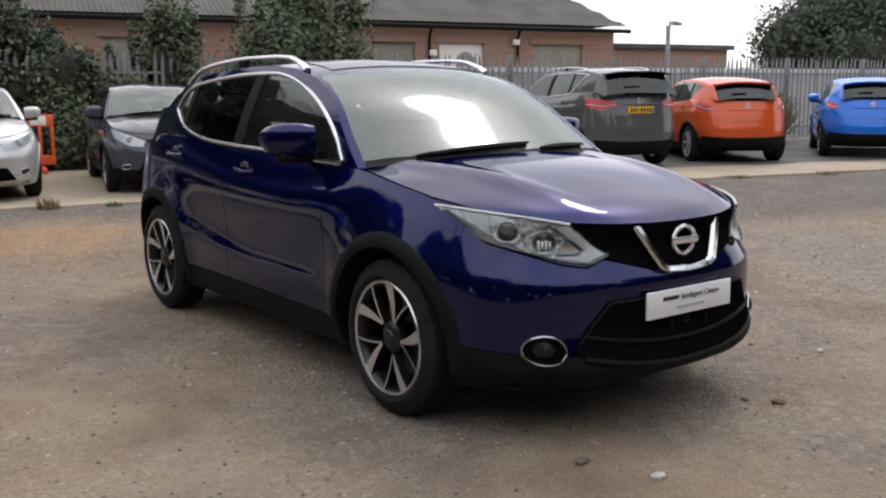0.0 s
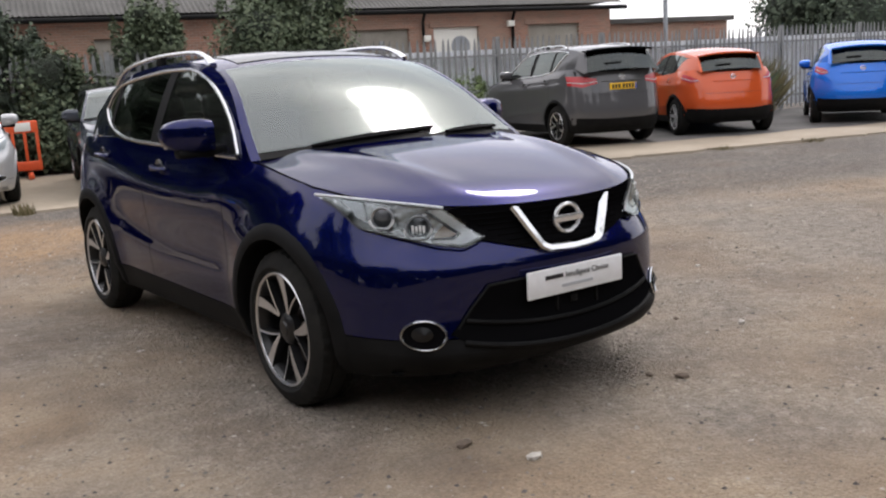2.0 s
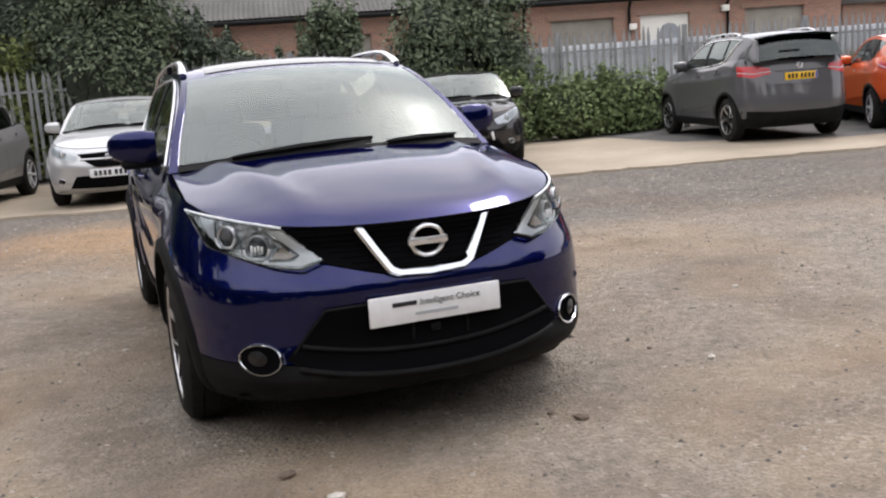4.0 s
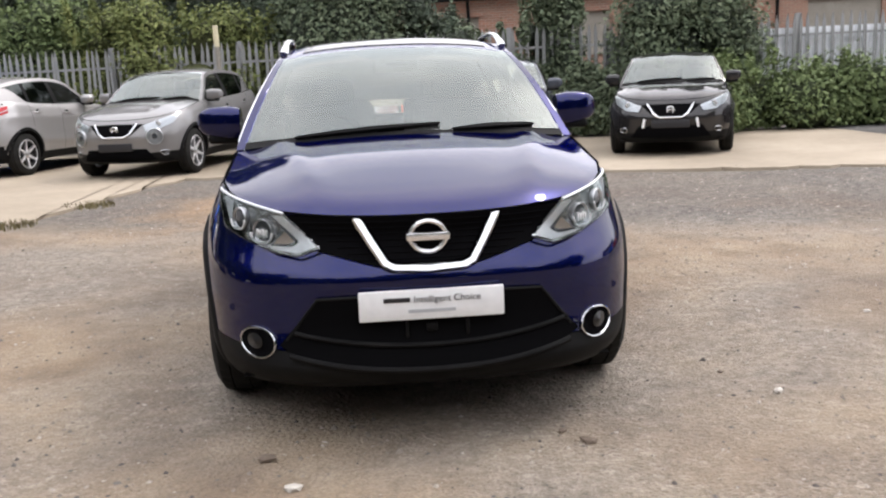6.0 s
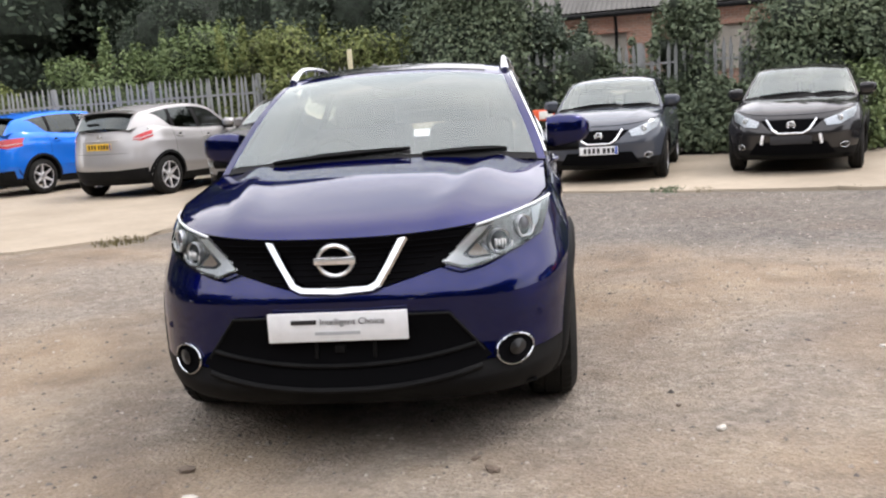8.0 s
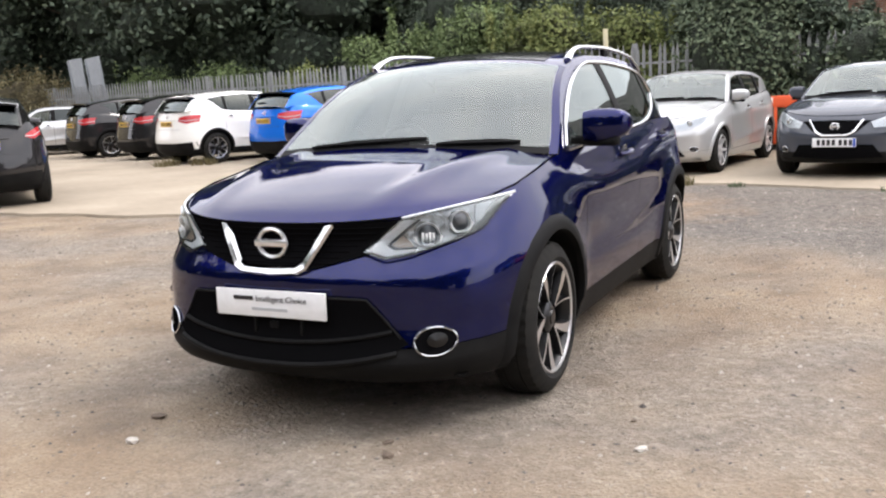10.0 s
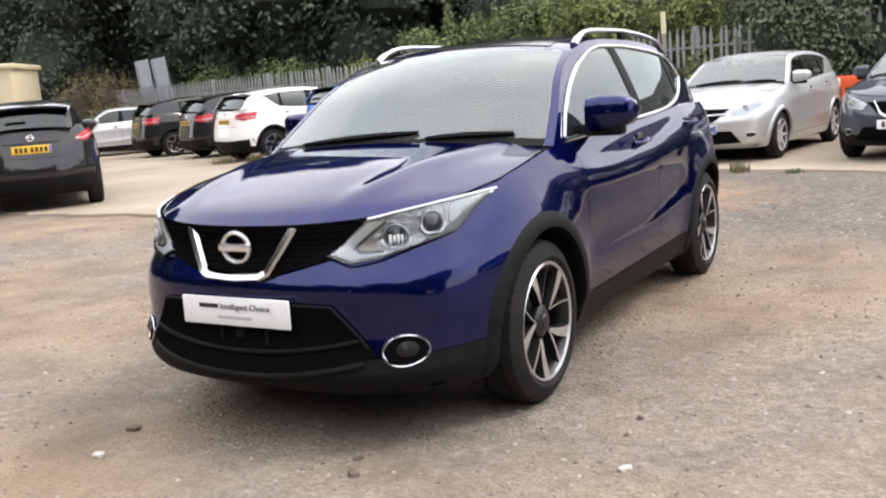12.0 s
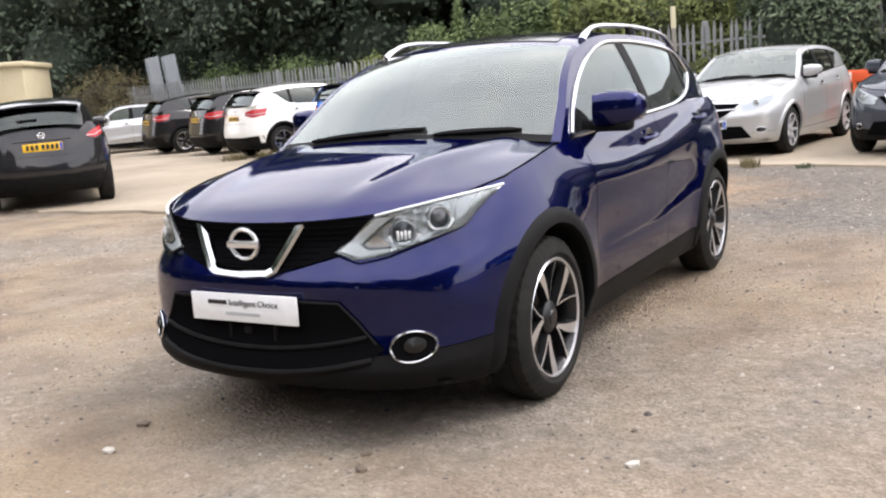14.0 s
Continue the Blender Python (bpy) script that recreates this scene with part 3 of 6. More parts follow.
    # bonnet
    us, ws = np.linspace(-1, 1, 41), np.r_[0, 0.012, 0.03, 0.05, 0.08, np.linspace(0.12, 1, 22)]
    part("bonnet", solid([[s.bonnet(u, v) for u in us] for v in ws], (0, 0.006, -0.012)).mesh("bonnet", colour, True, 50), car)
    rim = [s.bonnet(-1, v) for v in ws[::-1]] + [s.bonnet(u, 0) for u in us] + [s.bonnet(1, v) for v in ws]
    part("bonnet_gap", Geo().tube([(p[0] * 1.003, p[1] - 0.002, p[2] - 0.001) for p in rim], 0.0045, 6).mesh("bonnet_gap", M["void"]), car)
    # windscreen, roof, rear window, with pillars
    ts = np.linspace(-1, 1, 33)
    inner = 0.952
    for name, y0, y1, n, mat in (("windscreen", s.y_a, s.header, 16, M["screen"]), ("rear_window", s.spoiler, s.y_t, 10, M["tint"])):
        part(name, Geo().grid([[s.top(y, t * inner) for t in ts] for y in np.linspace(y0, y1, n)]).mesh(name, mat), car)
        for mirror in (1, -1):
            nm = "windscreen_pillar" if name == "windscreen" else "tailgate_pillar"
            rows = [[s.top(y, mirror * t, 0.003) for t in np.linspace(inner, 1, 4)] for y in np.linspace(y0, y1, n)]
            part(nm, solid(rows, (-0.015 * mirror, 0, -0.01)).mesh(nm, colour), car)
    part("roof", solid([[s.top(y, t) for t in ts] for y in np.linspace(s.header, s.spoiler, 26)], (0, 0, -0.012)).mesh("roof", colour, True, 50), car)


def car_sides(car, s, colour, chrome, tints):
    """Side windows with frames, pillars and bright strips, both sides."""
    high, low, low2 = s.window_high, s.window_low, s.window_foot
    y0 = next(y for y in np.linspace(s.y_a, s.y_a + 0.6, 200) if high(y) > low(y) + 0.005)
    y3 = s.window_end

    for mirror in (1, -1):
        def put(y, z, o=0.0):
            p = s.glass_side(y, z, o)
            return (p[0] * mirror, p[1], p[2])

        spans = [(y0, s.pillar_b - 0.045, "front_window", tints[0]), (s.pillar_b + 0.055, s.pillar_c - 0.03, "rear_side_window", tints[1]), (s.pillar_c + 0.03, y3, "quarter_window", tints[1])]
        for a, b, name, mat in spans:
            if b - a < 0.06:
                continue
            rows = [[put(y, lerp(low2(y), high(y), k)) for k in np.linspace(0, 1, 8)] for y in np.linspace(a, b, 22)]
            part(name, Geo().grid(rows).mesh(name, mat), car)
        for a, b in ((s.pillar_b - 0.05, s.pillar_b + 0.06), (s.pillar_c - 0.035, s.pillar_c + 0.035)):
            if b < y3:
                rows = [[put(y, lerp(low2(y), max(high(y), low2(y)), k), 0.004) for k in np.linspace(0, 1, 8)] for y in np.linspace(a, b, 4)]
                part("door_pillar", solid(rows, (-0.02 * mirror, 0, 0)).mesh("door_pillar", M["plastic"]), car)
        rows = [[put(y, lerp(max(high(y), s.f_belt(y)), s.f_roof(y), k), 0.0) for k in np.linspace(0, 1, 4)] for y in np.linspace(s.y_a, s.y_t, 60)]
        part("roof_side", Geo().grid(rows).mesh("roof_side", colour), car)
        rows = [[put(y, lerp(s.f_belt(y), low2(y) if y < y3 else max(high(y), s.f_belt(y)), k), 0.0) for k in np.linspace(0, 1, 5)] for y in np.linspace(s.y_a, s.y_t, 60)]
        part("window_ledge", Geo().grid(rows).mesh("window_ledge", colour), car)
        if chrome:
            line = [put(y, low2(y), 0.006) for y in np.linspace(y0, y3, 40)]
            part("waist_strip", Geo().tube(line, 0.010, 6).mesh("waist_strip", M["satin"]), car, "bright metal strip under the windows")
            line = [put(y, high(y) + 0.004, 0.006) for y in np.linspace(y0, y3, 50)]
            part("window_strip", Geo().tube(line, 0.010, 6).mesh("window_strip", M["satin"]), car, "bright metal strip over the windows")


def mirrors(car, s, colour, y=None, z=None, scale=1.0, out=0.0):
    y = s.y_a + 0.21 if y is None else y
    z = s.z_a + 0.085 if z is None else z
    for k in (1, -1):
        g = Geo()
        x0 = s._w(1.0) + 0.015 + out
        rows = []
        for a in np.r_[np.linspace(0, 0.8, 8), 0.88, 0.94, 0.975, 0.995]:
            w = (0.86 + 0.14 * min(a / 0.25, 1)) * max(1 - max((a - 0.45) / 0.55, 0) ** 2.8, 0.0) ** 0.42
            x = x0 + 0.225 * scale * a
            hh, dd = 0.082 * scale * w * (1.06 - 0.16 * a), 0.092 * scale * w
            rows.append([(k * x, y + 0.02 + 0.05 * a * scale + dd * math.copysign(abs(math.cos(t)) ** 0.7, math.cos(t)) - 0.03 * (1 - abs(math.cos(t))), z + 0.01 * a + hh * math.copysign(abs(math.sin(t)) ** 0.75, math.sin(t))) for t in np.linspace(0, 2 * math.pi, 21)])
        g.grid(rows)
        for row in (rows[0], rows[-1]):
            o = len(g.v)
            g.v += [np.array(p) for p in row[:-1]]
            g.f.append(tuple(range(o, o + 20)))
        cup = part("door_mirror", g.mesh("door_mirror", colour, True, 60), car)
        base = Geo().rbox((k * (x0 + 0.06), y + 0.02, z - 0.078 * scale), (0.22 * scale, 0.085 * scale, 0.05 * scale), 0.02)
        base.rbox((k * (x0 - 0.02), y, z - 0.07 * scale), (0.12, 0.06, 0.05), 0.02)
        part("mirror_foot", base.mesh("mirror_foot", M["plastic"]), cup)
        gl = Geo().rbox((k * (x0 + 0.115 * scale), y + 0.095 * scale, z), (0.17 * scale, 0.012, 0.11 * scale), 0.005, 2)
        part("mirror_glass", gl.mesh("mirror_glass", M["chrome"]), cup)


def cabin(car, s, seats=M["cloth"]):
    """Floor, dashboard, seats and steering wheel behind the glass."""
    zb = s.z_a
    g = Geo().rbox((0, s.y_a + 0.30, zb - 0.13), (s.W * 1.62, 0.62, 0.3), 0.1, 4)
    part("dashboard", g.mesh("dashboard", M["plastic"]), car)
    g = Geo().grid([[(x, y, 0.42) for x in (-s.W * 0.85, s.W * 0.85)] for y in (s.y_a - 0.3, s.spoiler)])
    for k in (1, -1):
        g.grid([[(k * s.W * 0.84, y, z) for z in (0.4, s.f_belt(y) - 0.02)] for y in np.linspace(s.y_a, s.spoiler, 8)])
    g.grid([[(x, s.y_t - 0.25, z) for z in (0.4, s.f_belt(s.y_t) - 0.03)] for x in (-s.W * 0.8, s.W * 0.8)])
    part("cabin_lining", g.mesh("cabin_lining", M["plastic"]), car)
    for y, xs in ((s.pillar_b - 0.12, (-0.36, 0.36)), (s.pillar_c - 0.02, (-0.36, 0.36))):
        for x in xs:
            g = Geo().rbox((x, y - 0.22, 0.62), (0.5, 0.5, 0.18), 0.06)
            part("seat_base", g.mesh("seat_base", seats), car)
            tilt = Matrix.Rotation(radians(-14), 3, "X")
            g = Geo().rbox((x, y + 0.06, 0.93), (0.5, 0.14, 0.6), 0.06, 3, tilt)
            back = part("seat_back", g.mesh("seat_back", seats), car)
            g = Geo().rbox((x, y + 0.145, zb + 0.235), (0.25, 0.09, 0.17), 0.05, 3, tilt)
            part("head_rest", g.mesh("head_rest", seats), back)
    p = s.top(lerp(s.y_a, s.header, 0.86), 0)
    g = Geo().rbox((0, p[1] + 0.10, p[2] - 0.06), (0.24, 0.03, 0.07), 0.02)
    g.rbox((0, p[1] + 0.04, p[2] - 0.03), (0.12, 0.1, 0.05), 0.02)
    part("inner_mirror", g.mesh("inner_mirror", M["plastic"]), car)
    ring = [(-0.37 + 0.18 * math.cos(a), s.y_a + 0.66 + 0.07 * math.sin(a), zb - 0.04 + 0.17 * math.sin(a)) for a in np.linspace(0, 2 * math.pi, 29)[:-1]]
    g = Geo().tube(ring, 0.015, 8, True)
    g.rbox((-0.37, s.y_a + 0.64, zb - 0.05), (0.32, 0.04, 0.06), 0.02)
    part("steering_wheel", g.mesh("steering_wheel", M["plastic"]), car)


def handles(car, s, mat, ys, dz=-0.14):
    for y in ys:
        for k in (1, -1):
            z = s.f_belt(y) + dz
            line = []
            for t in np.linspace(0, 1, 9):
                p = s.flank(y - 0.11 + 0.22 * t, z + 0.008 * t, 0.004 + 0.034 * math.sin(math.pi * t) ** 0.6)
                line.append((p[0] * k, p[1], p[2]))
            h = part("door_handle", Geo().tube(line, 0.014, 8, False, 0.8).mesh("door_handle", mat), car)
            p = s.flank(y, z, 0.002)
            cup = Geo().lathe([(-0.004, 0.052), (0.0035, 0.05), (0.002, 0.035), (-0.003, 0.0)], 20)
            part("handle_cup", cup.mesh("handle_cup", M["gloss_black"]), h, m=pose(p[0] * k, p[1], p[2], 0, 0, 0 if k > 0 else 180))


def plate(car, s, rear, z, width=0.52, height=0.111, mat=None, words=None, x=0.0, out=0.0):
    where = s.back if rear else s.front
    d = 1 if rear else -1
    y = where(x, z)[1] + d * out
    g = Geo().rbox((x, y + d * 0.012, z), (width, 0.012, height), 0.004, 2)
    pl = part("number_plate", g.mesh("number_plate", mat or M["plate_yellow" if rear else "plate_white"]), car)
    if words is None:
        for i in range(7):
            bar = Geo().box((x - 0.185 + 0.06 * i + (0.022 if i > 3 else 0), y + d * 0.0185, z), (0.04, 0.002, 0.07))
            part("marking", bar.mesh("marking", M["ink"], False), pl)
        g = Geo().box((x + d * -0.24, y + d * 0.0185, z), (0.03, 0.002, height * 0.9))
        part("plate_band", g.mesh("plate_band", M["blue_ink"], False), pl)
    return pl, y + d * 0.0185


def arch_rings(car, s, mat, w=0.042, out=0.012):
    for yw in (s.yf, s.yr):
        for k in (1, -1):
            rows = []
            for a in np.linspace(-0.25, math.pi + 0.25, 40):
                row = []
                for r, o in ((s.arch - 0.012, -0.02), (s.arch - 0.010, out * 0.8), (s.arch + 0.01, out), (s.arch + w * 0.8, out * 0.7), (s.arch + w, -0.003)):
                    y, z = yw + r * math.cos(a), s.R + r * math.sin(a)
                    p = s.flank(y, max(z, s.bottom), o)
                    row.append((k * p[0], y, max(z, s.bottom - 0.01)))
                rows.append(row)
            part("arch_trim", Geo().grid(rows).mesh("arch_trim", mat), car)


def wipers(car, s):
    rows = [[s.top(y, t, 0.004) for t in np.linspace(-0.95, 0.95, 25)] for y in np.linspace(s.y_a - 0.004, lerp(s.y_a, s.header, 0.055), 4)]
    part("scuttle", Geo().grid(rows).mesh("scuttle", M["plastic"]), car)
    for a, b in (((-0.52, 0.045), (0.16, 0.10)), ((0.22, 0.05), (0.62, 0.085))):
        line = []
        for t in np.linspace(0, 1, 10):
            x, k = lerp(a[0], b[0], t), lerp(a[1], b[1], t)
            y = lerp(s.y_a, s.header, k)
            e = s.edge(y)[0]
            p = s.top(y, x / e)
            line.append((p[0], p[1] - 0.006, p[2] + 0.010))
        part("wiper", Geo().tube(line, [0.010 + 0.010 * math.sin(math.pi * t) for t in np.linspace(0, 1, 10)], 6, False, 0.8).mesh("wiper", M["plastic"]), car)


def emblem(car, at, r, d=-1, mat="emblem"):
    """A plain ring crossed by a bar."""
    ring = [(at[0] + r * math.cos(a), at[1], at[2] + r * 0.88 * math.sin(a)) for a in np.linspace(0, 2 * math.pi, 33)[:-1]]
    g = Geo().tube(ring, r * 0.145, 8, True)
    g.rbox((at[0], at[1] + d * 0.006, at[2]), (r * 2.45, 0.016, r * 0.44), 0.004, 2)
    return part("emblem", g.mesh("emblem", M[mat]), car, "plain bright ring crossed by a bar")


def ring_lamp(car, s, x, z, rx, rz, glass="clear"):
    c = s.front(x, z)
    slope = (s.front(x + 0.03, z)[1] - s.front(x - 0.03, z)[1]) / 0.06
    pts = [s.front(x + rx * math.cos(a), z + rz * math.sin(a), 0.008) for a in np.linspace(0, 2 * math.pi, 37)[:-1]]
    ring = part("fog_lamp", Geo().tube(pts, 0.0048, 8, True).mesh("fog_lamp", M["chrome"]), car, "round front fog lamp in a chrome ring")
    g = Geo()
    rows = [[s.front(x + k * rx * math.cos(a), z + k * rz * math.sin(a), 0.006 - 0.003 * (1 - k)) for a in np.linspace(0, 2 * math.pi, 25)] for k in (1.0, 0.85, 0.5, 0.02)]
    part("lamp_bowl", g.grid(rows).mesh("lamp_bowl", M["void"]), ring)
    rows = [[(x + math.copysign(0.01, x) + k * 0.03 * math.cos(a), c[1] + slope * k * 0.04 * math.cos(a) - 0.006 - 0.016 * (1 - k), z + 0.006 + k * 0.03 * math.sin(a)) for a in np.linspace(0, 2 * math.pi, 21)] for k in (1.0, 0.8, 0.45, 0.02)]
    part("lamp_lens", Geo().grid(rows).mesh("lamp_lens", M["dark_alloy"], True, 180), ring)
    return ring


# ---- ground ----
# front border of the concrete apron, from far right to far left
KERB = [(60, -9.5), (20, 1.35), (12, 3.55), (8.5, 4.45), (5.5, 5.25), (3.1, 5.95), (0.7, 6.9), (-0.9, 7.25), (-2.1, 7.75), (-2.75, 7.9), (-3.15, 7.0), (-3.5, 5.4), (-3.75, 4.4), (-4.6, 3.75), (-6.3, 3.3), (-9, 3.35), (-14, 3.9), (-40, 8), (-70, 12)]


def fence_y(x):
    return 13.6 - 0.2 * x


def ground_z(x, y):
    """The yard: all but level, a shallow dip under the parked car, small humps."""
    dip = -0.049 - 0.0058 * y - 0.0058 * x
    d = max(abs(x) - 0.95, 0) + max(abs(y) - 1.6, 0)
    k = 1 - smooth_step(0.0, 1.0, d)
    n = noise.noise(Vector((x * 0.35, y * 0.35, 3.1))) * 0.018 + noise.noise(Vector((x * 1.3, y * 1.3, 7.7))) * 0.008
    return dip * k + n * (1 - k) * (1 - smooth_step(20, 40, math.hypot(x, y))) - 0.02 * (1 - k)


def build_ground():
    def axis(lo, hi, fine_lo, fine_hi, step):
        a = list(np.arange(fine_lo, fine_hi + 1e-6, step))
        g, d = fine_hi, step
        while g < hi:
            d *= 1.25
            g += d
            a.append(g)
        g, d = fine_lo, step
        while g > lo:
            d *= 1.25
            g -= d
            a.insert(0, g)
        return a

    xs, ys = axis(-900, 900, -9, 9, 0.12), axis(-900, 900, -6, 9, 0.12)
    rows = [[(x, y, ground_z(x, y)) for x in xs] for y in ys]
    m, t, p = principled("yard_ground")
    co = t.nodes.new("ShaderNodeTexCoord").outputs["Object"]
    big, mid, fine, grit = tex_noise(t, 0.35, 5, co), tex_noise(t, 1.7, 6, co), tex_noise(t, 14.0, 6, co, 0.7), tex_noise(t, 75.0, 3, co)
    dirt = ramp(t, mid, ((0.25, (0.115, 0.078, 0.05)), (0.45, (0.225, 0.165, 0.108)), (0.6, (0.29, 0.225, 0.153)), (0.78, (0.32, 0.22, 0.125))))
    gravel = ramp(t, fine, ((0.3, (0.085, 0.078, 0.068)), (0.5, (0.19, 0.17, 0.145)), (0.7, (0.32, 0.285, 0.245))))
    c = mix_color(t, ramp(t, big, ((0.42, (0, 0, 0)), (0.6, (0.75, 0.75, 0.75)))), dirt, gravel)
    # dark chippings along the apron
    sep = t.nodes.new("ShaderNodeSeparateXYZ")
    t.links.new(co, sep.inputs[0])
    a = t.nodes.new("ShaderNodeMath")
    a.operation = "MULTIPLY_ADD"
    a.inputs[1].default_value, a.inputs[2].default_value = 0.29, -3.2
    t.links.new(sep.outputs["X"], a.inputs[0])
    b = t.nodes.new("ShaderNodeMath")
    b.operation = "ADD"
    t.links.new(a.outputs[0], b.inputs[0])
    t.links.new(sep.outputs["Y"], b.inputs[1])
    w = t.nodes.new("ShaderNodeMath")
    w.operation = "MULTIPLY_ADD"
    w.inputs[1].default_value = 1.6
    t.links.new(mid, w.inputs[0])
    t.links.new(b.outputs[0], w.inputs[2])
    band = ramp(t, w.outputs[0], ((0.0, (0, 0, 0)), (0.3, (0.3, 0.3, 0.3)), (0.6, (0.6, 0.6, 0.6)), (0.97, (0.82, 0.82, 0.82))))
    chips = ramp(t, fine, ((0.3, (0.03, 0.027, 0.025)), (0.52, (0.085, 0.077, 0.07)), (0.7, (0.21, 0.19, 0.17))))
    c = mix_color(t, band, c, chips)
    # ochre soil washed out at the apron's broken corner
    far = t.nodes.new("ShaderNodeVectorMath")
    far.operation = "DISTANCE"
    far.inputs[1].default_value = (-1.0, 4.7, 0.0)
    t.links.new(co, far.inputs[0])
    edge = t.nodes.new("ShaderNodeMath")
    edge.operation = "MULTIPLY_ADD"
    edge.inputs[1].default_value = 1.8
    t.links.new(mid, edge.inputs[0])
    t.links.new(far.outputs["Value"], edge.inputs[2])
    near = t.nodes.new("ShaderNodeMapRange")
    near.inputs["From Min"].default_value, near.inputs["From Max"].default_value = 1.6, 2.8
    near.inputs["To Min"].default_value, near.inputs["To Max"].default_value = 0.8, 0.0
    t.links.new(edge.outputs[0], near.inputs["Value"])
    c = mix_color(t, near.outputs["Result"], c, ramp(t, fine, ((0.3, (0.24, 0.14, 0.065)), (0.7, (0.40, 0.26, 0.135)))))
    # stones bedded in the dirt, crowded in drifts, and dark damp tracks
    cell = t.nodes.new("ShaderNodeTexVoronoi")
    cell.inputs["Scale"].default_value = 42.0
    t.links.new(co, cell.inputs["Vector"])
    hue = t.nodes.new("ShaderNodeSeparateColor")
    t.links.new(cell.outputs["Color"], hue.inputs[0])
    pebble = ramp(t, hue.outputs["Red"], ((0.0, (0.075, 0.063, 0.052)), (0.45, (0.17, 0.145, 0.115)), (0.8, (0.29, 0.25, 0.20)), (1.0, (0.46, 0.42, 0.36))))
    drift = tex_noise(t, 0.9, 5, co, 0.65)
    c = mix_color(t, ramp(t, drift, ((0.45, (0.04, 0.04, 0.04)), (0.68, (0.36, 0.36, 0.36)))), c, pebble)
    track = tex_noise(t, 0.55, 6, co, 0.7)
    c = mix_color(t, ramp(t, track, ((0.50, (0, 0, 0)), (0.66, (0.42, 0.42, 0.42)))), c, (0.115, 0.075, 0.048))
    c = mix_color(t, 0.55, c, ramp(t, grit, ((0.3, (0.3, 0.3, 0.3)), (0.7, (0.7, 0.7, 0.7)))), "OVERLAY")
    t.links.new(c, p.inputs["Base Color"])
    p.inputs["Roughness"].default_value = 0.9
    h = mix_color(t, 0.4, fine, grit)
    h = mix_color(t, 0.15, h, ramp(t, cell.outputs["Distance"], ((0.0, (1, 1, 1)), (0.6, (0, 0, 0)))))
    add_bump(t, p, h, 1.0, 0.05)
    g = Geo().grid(rows)
    me = bpy.data.meshes.new("ground")
    me.from_pydata([tuple(v) for v in g.v], [], g.f)
    me.materials.append(m)
    me.polygons.foreach_set("use_smooth", [True] * len(me.polygons))
    tagged(new("ground", me), "bare yard of tan dirt and grey gravel", "ground", kind="structure")


build_ground()
M["concrete"] = rough_material("old_concrete", (0.22, 0.18, 0.131), (0.335, 0.282, 0.212), 0.55, 9, 0.85, 0.4)


def build_apron():
    rng = random.Random(4)
    front = []
    for (x0, y0), (x1, y1) in zip(KERB, KERB[1:]):
        n = max(2, int(math.hypot(x1 - x0, y1 - y0) / 0.22)) if abs(x0) < 25 else 6
        for i in range(n):
            k = i / n
            front.append((lerp(x0, x1, k) + rng.gauss(0, 0.035), lerp(y0, y1, k) + rng.gauss(0, 0.045)))
    front.append(KERB[-1])
    top, low, back = [], [], []
    for x, y in front:
        top.append((x, y + 0.02, 0.012))
        low.append((x, y - 0.01, -0.09))
        back.append((x, fence_y(x) - 1.0, 0.012))
    rows = [low, top] + [[tuple(np.array(a) + (np.array(b) - np.array(a)) * k) for a, b in zip(top, back)] for k in (0.02, 0.3, 0.6, 1.0)]
    ob = new("apron", Geo().grid(rows).mesh("apron", M["concrete"], True, 30))
    tagged(ob, "worn tan concrete apron with broken edge", "pavement", kind="structure")


build_apron()

M["asphalt"] = rough_material("old_asphalt", (0.055, 0.053, 0.05), (0.11, 0.105, 0.098), 0.9, 30, 0.9, 0.6)


def build_asphalt():
    rows = []
    for k in np.linspace(0, 1, 6):
        row = []
        for x in np.linspace(8.2, 40, 60):
            y0 = 8.75 - 0.29 * x + 0.12 * math.sin(x * 3.1) + (0.9 * (10 - x) if x < 10 else 0)
            row.append((x, lerp(y0, fence_y(x) - 0.3, k), 0.016))
        rows.append(row)
    tagged(new("asphalt", Geo().grid(rows).mesh("asphalt", M["asphalt"])), "worn dark asphalt behind the concrete strip", "pavement", kind="structure")


build_asphalt()

